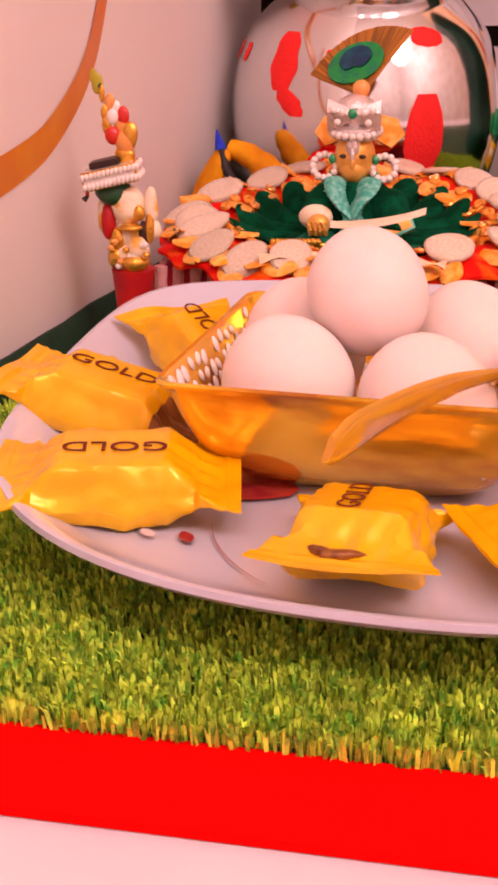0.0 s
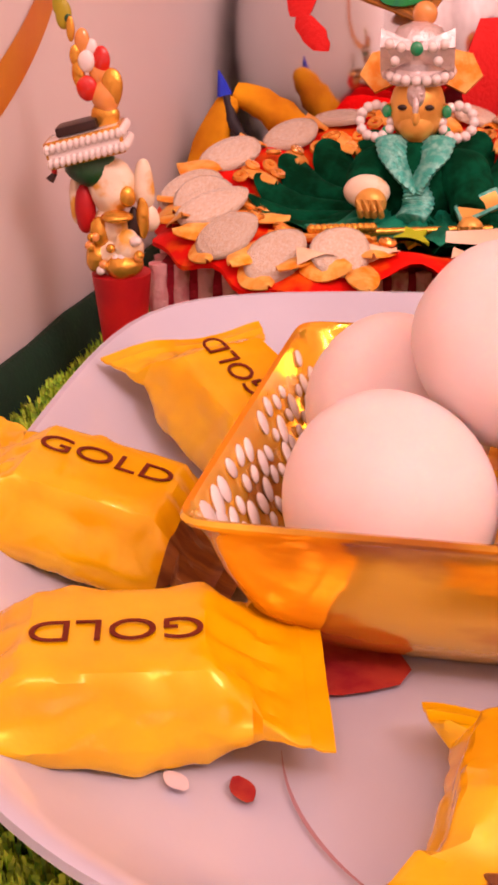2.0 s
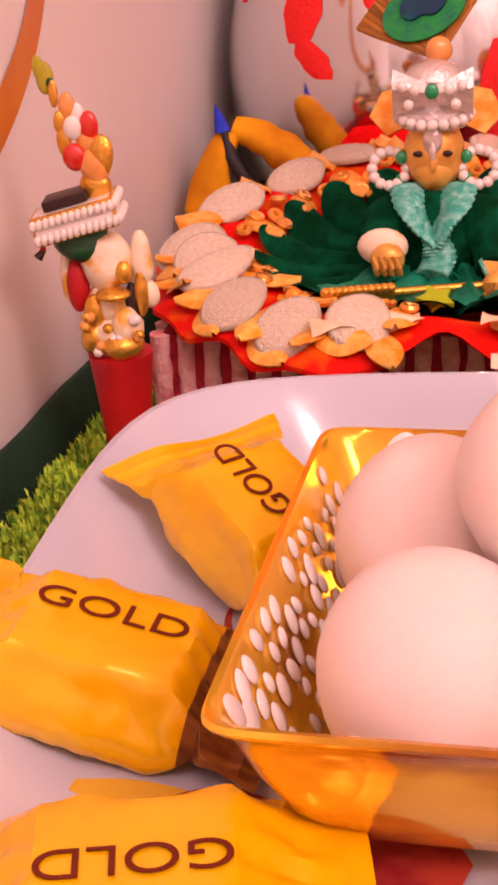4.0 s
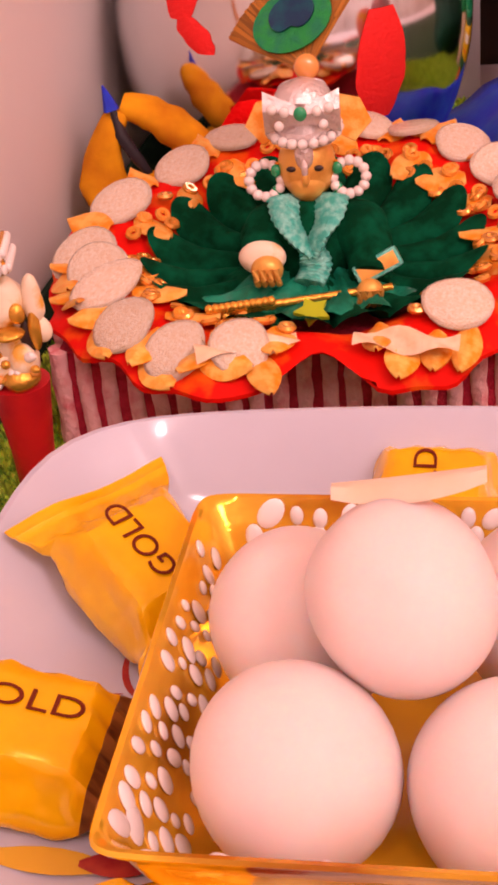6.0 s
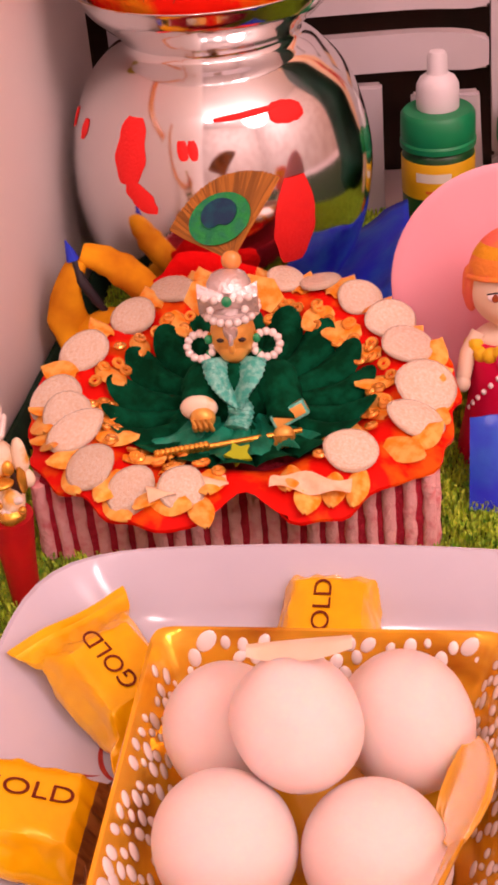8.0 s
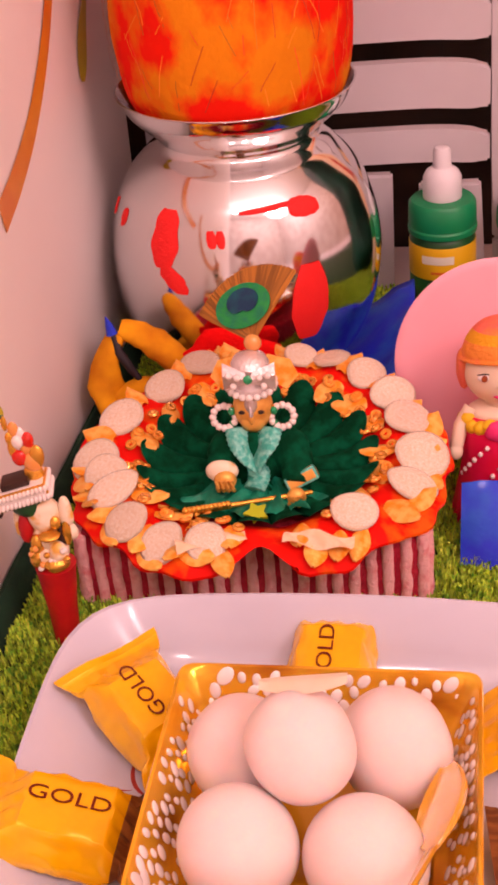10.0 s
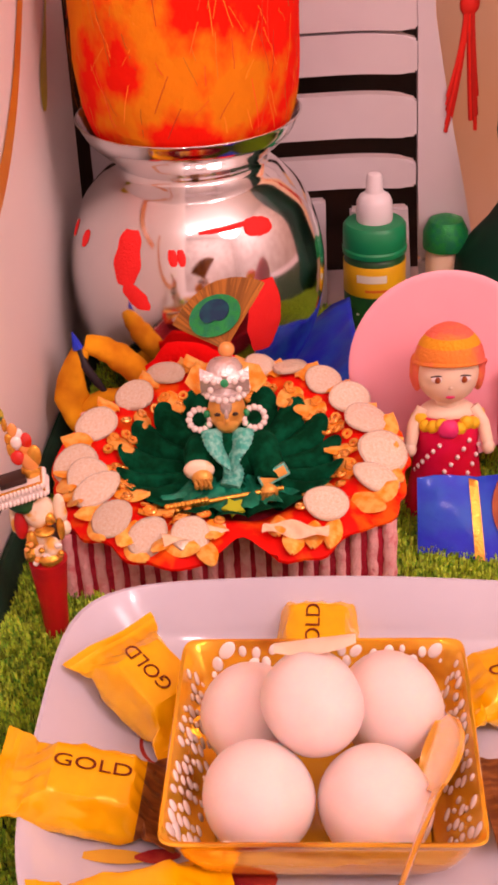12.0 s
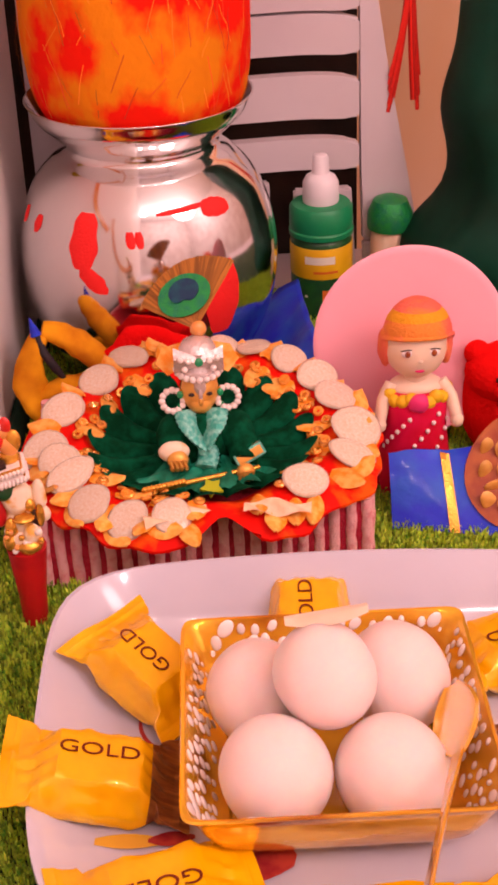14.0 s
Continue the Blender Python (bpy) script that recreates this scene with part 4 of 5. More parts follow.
for sgn in (-1, 1):
    bm = bmesh.new()
    fan = [(sgn * 0.002, 0), (sgn * 0.012, -0.005), (sgn * 0.0165, 0.000), (sgn * 0.0135, 0.006), (sgn * 0.005, 0.008)]
    sheet(bm, fan if sgn > 0 else fan[::-1], 0.0012, pose(FX, FY + 0.010, 0.0745, 62, 0, 0))
    part("side_fan", bm, M_GOLDLACE, crown, "orange lace side fan")

# peacock feather tucked behind the crown
feather = thing("peacock_feather", "bronze and green peacock feather eye behind the crown", "feather")
F0, FU, FR = Vector((FX + 0.0005, FY + 0.0110, 0.0868)), Vector((0.015, 0.62, 0.78)).normalized(), Vector((0.96, -0.12, 0.24)).normalized()
FN = FR.cross(FU).normalized()
bm = bmesh.new()
for k in range(240):
    f = k / 239 - 0.5
    ang = radians(-10 + 92 * f)
    ln = 0.0275 * (1 + 0.10 * f) * (1 + 0.02 * noise.noise(Vector((k * 0.4, 0, 0))))
    d = FU * math.cos(ang) + FR * math.sin(ang)
    s = FR * math.cos(ang) - FU * math.sin(ang)
    b0 = F0 + FU * 0.002 * (1 - abs(f))
    w = 0.00050
    rows = []
    for j in range(5):
        g = j / 4
        p = b0 + d * ln * g + FN * (0.0012 * math.sin(g * 2.6) + 0.0003 * (k % 3))
        ww = w * (0.35 + 1.3 * g) * (0.35 if j == 4 else 1)
        rows.append([p - s * ww, p + s * ww])
    rings(bm, rows, False)
tagged(part("vane", bm, M_FEATHER, feather, "bronze brown barbs"), kind="stuff")
for rx, ry, lift, material, cy, name in ((0.0108, 0.0085, 0.0022, M_FEATHGREEN, 0.0150, "green_eye"), (0.0062, 0.0050, 0.0029, M_FEATHBLUE, 0.0165, "blue_heart")):
    bm = bmesh.new()
    pts = []
    for k in range(36):
        a = 2 * math.pi * k / 36
        notch = 1 - (0.32 * math.exp(-((a - 1.5 * math.pi) / 0.35) ** 2) if name == "blue_heart" else 0)
        pts.append(F0 + FR * (rx * math.cos(a) * notch - 0.0035) + FU * (cy + ry * math.sin(a) * notch) + FN * lift)
    rings(bm, [pts, [p + FN * 0.0005 for p in pts]], True, True, True)
    part(name, bm, material, feather, "iridescent " + name.replace("_", " "))
bm = bmesh.new()
tube(bm, [F0 - FU * 0.012, F0, F0 + FU * 0.008], [0.0007, 0.0006, 0.0004], 8)
part("quill", bm, M_FEATHER, feather)

# flute
flute = thing("flute", "gilt beaded flute held across the figurine", "flute")
bm = bmesh.new()
FA, FB = Vector((-0.0560, 0.1330, 0.0410)), Vector((-0.0100, 0.1470, 0.0400))
tube(bm, [FA.lerp(FB, k / 8) for k in range(9)], 0.0010, 10)
part("pipe", bm, M_GOLD, flute)
bm = bmesh.new()
ball(bm, (0, 0, 0), 0.0013, 10, 7)
src = None
for k in range(22):
    p = FA.lerp(FB, 0.02 + 0.36 * (k // 2) / 11) + Vector((0, -0.0010 if k % 2 else 0.0006, 0.0014 if k % 2 else -0.0006))
    if src is None:
        src = part("bead", bm, M_GOLD, flute)
        src.location = p
    else:
        shared("bead", src, flute, Matrix.Translation(p))
for k in range(5):
    p = FA.lerp(FB, 0.10) + Vector((0.0006 * (k % 2), -0.001, -0.0022 * k - 0.001))
    shared("bead", src, flute, Matrix.Translation(p))

# ---- small statuette at the tray corner: one plain mesh ----
bm = bmesh.new()
S = dict(red=0, cream=1, gold=2, pearl=3, green=4, amber=5, gem=6, dark=7, olive=8)
sx, sy, sz = -0.0995, 0.1100, 0.0360
lathe(bm, [(0.0046, 0.0), (0.0048, 0.004), (0.0054, 0.016), (0.0068, 0.030), (0.0074, 0.0352), (0.0050, 0.0356)], 24, pose(sx, sy, 0.0008), S["red"])


def lump(dx, dz, rx, rz, who, dy=0.0, ry=None, rough=0.22, freq=240):
    ball(bm, (sx + dx, sy + dy, sz + dz), (rx, ry or rx * 0.9, rz), 22, 14, S[who], lump=rough, freq=freq)


lump(-0.0012, 0.0050, 0.0066, 0.0062, "cream")
lump(0.0018, 0.0030, 0.0046, 0.0034, "gold", -0.0038)
lump(-0.0048, 0.0046, 0.0034, 0.0040, "gold", -0.0024)
lump(0.0030, 0.0075, 0.0034, 0.0048, "cream", -0.0034)
lump(-0.0015, 0.0120, 0.0050, 0.0050, "cream")
lump(-0.0040, 0.0110, 0.0026, 0.0040, "gold", -0.0030)
lump(-0.0010, 0.0215, 0.0060, 0.0066, "cream", rough=0.16)
lump(0.0034, 0.0200, 0.0020, 0.0026, "gold", -0.0034, rough=0.2)
lump(0.0008, 0.0152, 0.0040, 0.0014, "gold", -0.0044)
lump(0.0068, 0.0215, 0.0026, 0.0064, "cream")
lump(0.0080, 0.0140, 0.0022, 0.0034, "cream")
lump(0.0066, 0.0150, 0.0016, 0.0060, "gold", -0.0016)
lump(0.0042, 0.0120, 0.0018, 0.0052, "dark", -0.0012)
lump(-0.0080, 0.0160, 0.0026, 0.0060, "red", -0.0010, rough=0.1)
lump(-0.0104, 0.0178, 0.0018, 0.0056, "cream")
lump(-0.0060, 0.0262, 0.0066, 0.0046, "green", ry=0.0056, rough=0.15)
for k in range(16):
    lump(0.0062 * math.cos(k * 2.4), 0.0060 + 0.0042 * math.sin(k * 1.7), 0.0011, 0.0011, ("gold", "amber", "pearl")[k % 3], -0.0058)
BAND = pose(sx - 0.0064, sy - 0.001, sz + 0.0318, 0, -13, 8)
box(bm, (0.0190, 0.0120, 0.0066), BAND, 0.0008, S["gold"])
for lev in (-0.0017, 0.0017):
    for k in range(13):
        ball(bm, BAND @ Vector((-0.0088 + 0.00147 * k, -0.0062, lev)), (0.00085, 0.0010, 0.0013), 8, 6, S["pearl"])
    for k in range(8):
        ball(bm, BAND @ Vector((0.0096, -0.0052 + 0.00147 * k, lev)), (0.0010, 0.00085, 0.0013), 8, 6, S["pearl"])
box(bm, (0.0100, 0.0080, 0.0022), BAND @ pose(-0.0010, 0, 0.0046), 0.0004, S["dark"])
tube(bm, [(sx - 0.0142, sy - 0.004, sz + 0.0290), (sx - 0.0140, sy - 0.0045, sz + 0.0252), (sx - 0.0152, sy - 0.005, sz + 0.0236)], [0.0008, 0.0007, 0.0011], 8, S["dark"])
for k, (dx, dz, rx, rz, who) in enumerate(((-0.0070, 0.0392, 0.0036, 0.0034, "gold"), (-0.0066, 0.0438, 0.0036, 0.0040, "amber"), (-0.0048, 0.0462, 0.0026, 0.0044, "gold"), (-0.0108, 0.0458, 0.0026, 0.0030, "gem"), (-0.0078, 0.0490, 0.0026, 0.0030, "amber"),
                                          (-0.0072, 0.0520, 0.0021, 0.0036, "gem"), (-0.0128, 0.0492, 0.0016, 0.0036, "gold"), (-0.0106, 0.0520, 0.0020, 0.0026, "pearl"), (-0.0098, 0.0548, 0.0018, 0.0024, "pearl"), (-0.0116, 0.0566, 0.0018, 0.0030, "amber"), (-0.0134, 0.0532, 0.0013, 0.0026, "gold"),
                                          (-0.0140, 0.0594, 0.0010, 0.0030, "gold"), (-0.0158, 0.0626, 0.0019, 0.0036, "olive"), (-0.0170, 0.0650, 0.0012, 0.0026, "olive"), (-0.0146, 0.0618, 0.0009, 0.0010, "green"))):
    lump(dx + 0.0052, dz - 0.0010, rx, rz, who, -0.0004 * (k % 4), rx * 0.6, 0.12)
stat = part("statuette", bm, [M_LIP, M_CREAM, M_GOLD, M_PEARL, M_BOTTLEGREEN, M_GEMAMBER, M_GEMRED, M_DARK, M_OLIVE_PRINT])
tagged(stat, "painted cream statuette with tall jewelled crown on a red base", "statuette")

# ---- steel pot with coconut ----
PX, PY = -0.0460, 0.3120
pot = thing("steel_pot", "polished steel pot with red paste marks", "pot", pose(PX, PY, 0))
bm = bmesh.new()
prof = [(0.030, 0.0075), (0.034, 0.0085), (0.050, 0.024), (0.0585, 0.045), (0.0612, 0.066), (0.0590, 0.085), (0.0530, 0.102), (0.0435, 0.1135), (0.0375, 0.1180), (0.0355, 0.1205), (0.0362, 0.1235), (0.0415, 0.1285), (0.0475, 0.1345), (0.0515, 0.1420), (0.0522, 0.1428), (0.0514, 0.1432), (0.0465, 0.1352), (0.0400, 0.1290), (0.0345, 0.1230), (0.034, 0.119), (0.034, 0.060), (0.010, 0.02)]


def smooth_profile(p, steps=4):
    out = []
    for k in range(len(p) - 1):
        a, b, c, d = p[max(k - 1, 0)], p[k], p[k + 1], p[min(k + 2, len(p) - 1)]
        for j in range(steps):
            t = j / steps
            out.append(tuple(0.5 * (2 * b[i] + (c[i] - a[i]) * t + (2 * a[i] - 5 * b[i] + 4 * c[i] - d[i]) * t * t + (3 * b[i] - a[i] - 3 * c[i] + d[i]) * t ** 3) for i in (0, 1)))
    return out + [p[-1]]


POT = smooth_profile(prof[:16]) + prof[16:]
lathe(bm, POT, 96)
part("body", bm, M_STEEL, pot, angle=60)


def pot_radius(z):
    pts = smooth_profile(prof[:9])
    for (r0, z0), (r1, z1) in zip(pts, pts[1:]):
        if z0 <= z <= z1:
            return r0 + (r1 - r0) * (z - z0) / (z1 - z0 + 1e-9)
    return 0.05


def paste(a0, z0, a1, z1, w, seed):
    """A smear of paste on the belly, from (angle, height) to (angle, height)."""
    bm = bmesh.new()
    loops = []
    for k in range(13):
        f = k / 12
        a, z = radians(a0 + (a1 - a0) * f), z0 + (z1 - z0) * f
        ww = w * (math.sin(math.pi * (0.08 + 0.84 * f)) ** 0.5) * (1 + 0.22 * noise.noise(Vector((f * 4, seed, 0)))) / 2
        row = []
        for j in range(7):
            g = (j / 6 - 0.5) * 2
            da, dz = (0, g * ww) if abs(z1 - z0) < 0.006 else (g * ww / 0.058, 0)
            zz = z + dz
            r = pot_radius(zz) + 0.0002 + 0.0005 * (1 - g * g)
            row.append(Vector((r * math.cos(a + da), r * math.sin(a + da), zz)))
        loops.append(row)
    rings(bm, loops, False)
    part("paste_mark", bm, M_KUMKUM, pot, "dried red paste smear")


paste(-120, 0.104, -121, 0.080, 0.0140, 1)
paste(-119, 0.081, -112, 0.070, 0.0110, 2)
paste(-99, 0.0975, -98, 0.0905, 0.0045, 3)
paste(-95, 0.0975, -94, 0.0905, 0.0040, 7)
paste(-86, 0.1035, -58, 0.1050, 0.0022, 4)
paste(-63, 0.1030, -48, 0.1020, 0.0080, 5)
paste(-58, 0.0800, -60, 0.0450, 0.0165, 6)
paste(-150, 0.098, -152, 0.090, 0.0060, 8)
paste(-166, 0.098, -167, 0.090, 0.0050, 9)

coco = thing("coconut", "husky coconut stained red and orange resting in the pot mouth", "coconut", pose(PX, PY, 0.1865))
bm = bmesh.new()
coco_loops = []
for i in range(45):
    zz = 0.062 * math.sin(math.pi * (i / 44 - 0.5) * 0.985)
    r = 0.0512 * max(0.001, 1 - (abs(zz) / 0.062) ** 4) ** 0.25
    coco_loops.append([Vector((r * math.cos(a) * (1 + 0.02 * math.sin(3 * a + 1)), r * math.sin(a) * (1 + 0.02 * math.sin(3 * a + 1)), zz)) * (1 + 0.025 * noise.noise(Vector((math.cos(a) * 2, math.sin(a) * 2, zz * 45)))) for a in [2 * math.pi * k / 64 for k in range(64)]])
rings(bm, coco_loops, True, True, True)
part("husk", bm, M_COCO, coco)
rf = random.Random(5)
for name, material, n in (("fibre", M_FIBRE, 90), ("stained_fibre", M_FIBRERED, 50)):
    bm = bmesh.new()
    for k in range(n):
        a, z = rf.uniform(math.pi, 2 * math.pi), rf.uniform(-0.040, 0.052)
        ln, drift = rf.uniform(0.006, 0.026), rf.uniform(-0.16, 0.16)
        prev = None
        row = []
        for j in range(5):
            zz = z + ln * (j / 4 - 0.5)
            zc = max(-0.044, min(0.056, zz))
            r = 0.0516 * max(0.02, 1 - (abs(zc) / 0.062) ** 4) ** 0.25 + 0.0003 + rf.uniform(0, 0.0012)
            aa = a + drift * (j / 4)
            c = Vector((r * math.cos(aa), r * math.sin(aa), zc))
            t = Vector((-math.sin(aa), math.cos(aa), 0)) * 0.00016
            row.append([c - t, c + t])
        rings(bm, row, False)
    ob = part(name, bm, material, coco, "loose dry husk fibres")
    tagged(ob, kind="stuff")

# blue foil packet under the pot
bm = bmesh.new()
loops = []
for k in range(25):
    f = k / 24
    row = []
    for j in range(19):
        g = j / 18
        x, y = -0.030 + 0.060 * f, 0.252 + 0.10 * g
        d = math.hypot(x - PX, y - PY)
        z = 0.0035 + 0.026 * max(0, min(1, (d - 0.042) / 0.035)) * (0.25 + 0.65 * f) + 0.005 * noise.noise(Vector((x * 45, y * 45, 2)))
        x = max(x, panel_x(y) + 0.008)
        row.append(Vector((x, y, max(z, 0.0025))))
    loops.append(row)
rings(bm, loops, False)
ob = part("foil_packet", bm, M_BLUEFOIL, angle=25)
mod = ob.modifiers.new("thickness", "SOLIDIFY")
mod.thickness = 0.0012
tagged(ob, "crumpled shiny blue foil packet under the steel pot", "packet")

# mustard pouch with dark trim
pouch = thing("cloth_pouch", "folded mustard cloth pouch with dark trim", "pouch")
for path, wide in (([(-0.0975, 0.2480, 0.0560), (-0.1030, 0.2440, 0.0440), (-0.1030, 0.2400, 0.0300), (-0.0960, 0.2370, 0.0190), (-0.0860, 0.2360, 0.0130)], 0.0078),
                   ([(-0.0965, 0.2500, 0.0570), (-0.0880, 0.2500, 0.0540), (-0.0780, 0.2490, 0.0470), (-0.0690, 0.2480, 0.0370), (-0.0640, 0.2480, 0.0280)], 0.0088),
                   ([(-0.0990, 0.2420, 0.0280), (-0.0890, 0.2400, 0.0330), (-0.0780, 0.2400, 0.0310), (-0.0680, 0.2410, 0.0240), (-0.0640, 0.2420, 0.0160)], 0.0080),
                   ([(-0.0990, 0.2520, 0.0080), (-0.0900, 0.2530, 0.0200), (-0.0800, 0.2530, 0.0260), (-0.0700, 0.2530, 0.0200), (-0.0640, 0.2530, 0.0080)], 0.0095)):
    line = bend(path, 6)
    bm = bmesh.new()
    tube(bm, line, [wide * (0.45 + 0.55 * math.sin(math.pi * (0.12 + 0.76 * k / len(line)))) * (1 + 0.14 * noise.noise(Vector((k * 0.45, wide * 900, 0)))) for k in range(len(line))], 18, flat=0.62)
    part("fold", bm, M_MUSTARD, pouch)
bm = bmesh.new()
tube(bm, [(-0.0990, 0.2450, 0.0600), (-0.0965, 0.2420, 0.0500), (-0.0915, 0.2405, 0.0420), (-0.0870, 0.2405, 0.0350)], [0.0008, 0.0022, 0.0020, 0.0008], 10)
part("trim", bm, M_BLACKCORD, pouch, "black curved trim")
bm = bmesh.new()
tube(bm, [(-0.0990, 0.2450, 0.0570), (-0.1000, 0.2455, 0.0610), (-0.1010, 0.2455, 0.0650)], [0.0026, 0.0016, 0.0003], 8)
part("tip", bm, M_BLUEFOIL, pouch, "pointed blue tip")
bm = bmesh.new()
ball(bm, (-0.0500, 0.2480, 0.030), (0.024, 0.008, 0.028), 28, 16, lump=0.25, freq=70)
tagged(part("red_cloth", bm, M_REDPLUSH), "crumpled red cloth in front of the steel pot", "cloth")

# ---- dropper bottle ----
bottle = thing("dropper_bottle", "dark green bottle with yellow label and white dropper top", "bottle", pose(0.0440, 0.3690, 0.0005))
bm = bmesh.new()
lathe(bm, [(0.0145, 0), (0.0160, 0.0015), (0.0162, 0.0030), (0.0162, 0.0425), (0.0150, 0.0455), (0.0135, 0.0470)], 48)
part("glass", bm, M_BOTTLEGREEN, bottle)
bm = bmesh.new()
lathe(bm, [(0.01635, 0.0255), (0.01650, 0.0258), (0.01650, 0.0420), (0.01635, 0.0423)], 48)
paper = part("label", bm, M_LABEL, bottle, "yellow paper label")
bm = bmesh.new()
prof_cap = [(0.0150, 0.0462), (0.0168, 0.0466), (0.0170, 0.0490), (0.0162, 0.0500), (0.0166, 0.0515), (0.0164, 0.0608), (0.0150, 0.0625), (0.0090, 0.0632)]
lathe(bm, prof_cap, 48)
part("cap", bm, M_CAPGREEN, bottle, "bright green screw cap")
bm = bmesh.new()
lathe(bm, [(0.0092, 0.0630), (0.0095, 0.0640), (0.0093, 0.0735), (0.0078, 0.0765), (0.0048, 0.0785), (0.0044, 0.0800), (0.0043, 0.0860), (0.0034, 0.0880), (0.0012, 0.0887)], 36)
part("dropper", bm, M_WHITEPLASTIC, bottle, "white plastic dropper")


def label_bar(a0, a1, z, h, material, r=0.01665):
    bm = bmesh.new()
    loops = [[Vector((r * math.cos(radians(a0 + (a1 - a0) * k / 10)), r * math.sin(radians(a0 + (a1 - a0) * k / 10)), zz)) for k in range(11)] for zz in (z, z + h)]
    rings(bm, loops, False)
    part("print", bm, material, paper, smooth=True)


label_bar(-128, -72, 0.0340, 0.0042, M_LABELBAR)
label_bar(-112, -66, 0.0288, 0.0014, M_ORANGEBLOT)
label_bar(-96, -70, 0.0085, 0.0110, M_ORANGEBLOT, 0.01635)
label_bar(-130, -124, 0.0150, 0.0012, M_LABELBAR, 0.01635)

# ---- chair back ----
chair = thing("plastic_chair", "off-white plastic chair back with dark slots", "chair")
YC = 0.400


def chair_bar(outline, label="slat", dy=0.0):
    bm = bmesh.new()
    sheet(bm, outline, 0.007, pose(0, YC + dy, 0, 90, 0, 0))
    bmesh.ops.bevel(bm, geom=[e for e in bm.edges], offset=0.0012, segments=2, affect="EDGES")
    return part(label, bm, M_CHAIR, chair)


def slot_curve(z, x):
    return z + 0.004 * math.sin(min(1, max(0, (x + 0.09) / 0.16)) * math.pi / 2) - 0.004 - 0.003 * max(0, (x - 0.03) / 0.04) ** 2


XS = [-0.088 + 0.156 * k / 20 for k in range(21)]


def slot_bar(lo, hi):
    """A slat between two slots, its ends rounded into the stile."""
    up = [(x, slot_curve(lo, x) + 0.0016 * max(0, (k - 18) / 2) ** 2) for k, x in enumerate(XS)]
    down = [(x, slot_curve(hi, x) - 0.0016 * max(0, (k - 18) / 2) ** 2) for k, x in enumerate(XS)]
    chair_bar(up + down[::-1])


for lo, hi in ((0.0725, 0.0895), (0.1000, 0.1230), (0.1335, 0.1540), (0.1556, 0.1900), (0.1960, 0.2200)):
    slot_bar(lo, hi)
chair_bar([(0.0700, 0.030), (0.1010, 0.030), (0.0950, 0.062), (0.0840, 0.118), (0.0770, 0.160), (0.0740, 0.230), (0.0620, 0.230), (0.0680, 0.160), (0.0685, 0.110), (0.0690, 0.070)], "stile", 0.0004)
chair_bar([(-0.1020, -0.001), (-0.0860, -0.001), (-0.0860, 0.230), (-0.1035, 0.230)], "stile", 0.0)
chair_bar([(0.0330, -0.02), (0.0680, -0.02), (0.0640, 0.0600), (0.0330, 0.0600)], "splat", 0.001)
chair_bar([(-0.0850, -0.02), (0.0200, -0.02), (0.0200, 0.0655), (-0.0850, 0.0655)], "splat", 0.001)
chair_bar([(-0.0960, 0.231), (0.0740, 0.231), (0.0700, 0.262), (-0.090, 0.262)], "top_rail", 0.0)
chair_bar([(0.0840, -0.40), (0.1040, -0.40), (0.1010, 0.0290), (0.0700, 0.0290)], "leg", 0.0)

# red tassel
tassel = thing("tassel", "red thread tassel hanging by the chair", "tassel")
bm = bmesh.new()
for k in range(34):
    rx = rf.uniform(-1, 1)
    x0, y0 = 0.0935 + 0.002 * rx, 0.3930 + rf.uniform(-0.002, 0.002)
    lenz = rf.uniform(0.040, 0.058)
    fork = -0.0075 if rx < -0.2 else 0.0025
    tube(bm, [(x0 + fork * (j / 6) ** 1.6 + 0.0012 * rx * j / 6, y0, 0.165 - lenz * 1.12 * j / 6) for j in range(7)], 0.0011, 6)
part("threads", bm, M_TASSEL, tassel)
bm = bmesh.new()
ball(bm, (0.0935, 0.3930, 0.168), (0.0050, 0.004, 0.0080), 14, 9, lump=0.2, freq=150)
part("knot", bm, M_TASSEL, tassel)
bm = bmesh.new()
tube(bm, [(0.0935, 0.3930, 0.172), (0.0900, 0.3930, 0.20), (0.0700, 0.3960, 0.246)], 0.0012, 8)
part("cord", bm, M_TASSEL, tassel)

# dark green cloth bundle on the far side
bm = bmesh.new()
loops = []
for k in range(41):
    f = k / 40
    z = -0.001 + 0.330 * f
    edge = 0.1120 - 0.026 * math.exp(-((z - 0.035) / 0.022) ** 2) - 0.006 * math.exp(-((z - 0.11) / 0.02) ** 2) + 0.010 * max(0, (z - 0.10) / 0.2)
    row = []
    for j in range(61):
        a = 2 * math.pi * j / 60
        hx = 0.085
        cx = edge + hx
        fold = 1 + 0.05 * math.sin(a * 5 + z * 30) * (0.4 + f) + 0.05 * noise.noise(Vector((math.cos(a) * 1.5, math.sin(a) * 1.5, z * 9)))
        if math.cos(a) < -0.85:
            fold = 1
        row.append(Vector((cx + hx * math.cos(a) * fold, 0.372 + 0.050 * math.sin(a) * fold, z)))
    loops.append(row)
rings(bm, loops, True, True, True)
tagged(part("green_cloth", bm, M_DARKGREEN, angle=80), "large dark green satin cloth standing upright", "cloth")
jar = thing("small_jar", "small beige jar with round green lid", "jar", pose(0.0830, 0.3835, 0.0))
bm = bmesh.new()
lathe(bm, [(0.0095, 0.0006), (0.0105, 0.004), (0.0105, 0.036), (0.0090, 0.041)], 28)
part("body", bm, M_PETAL, jar)
bm = bmesh.new()
lathe(bm, [(0.0118, 0.041), (0.0122, 0.043), (0.0120, 0.050), (0.0090, 0.0565), (0.0030, 0.0590)], 28)
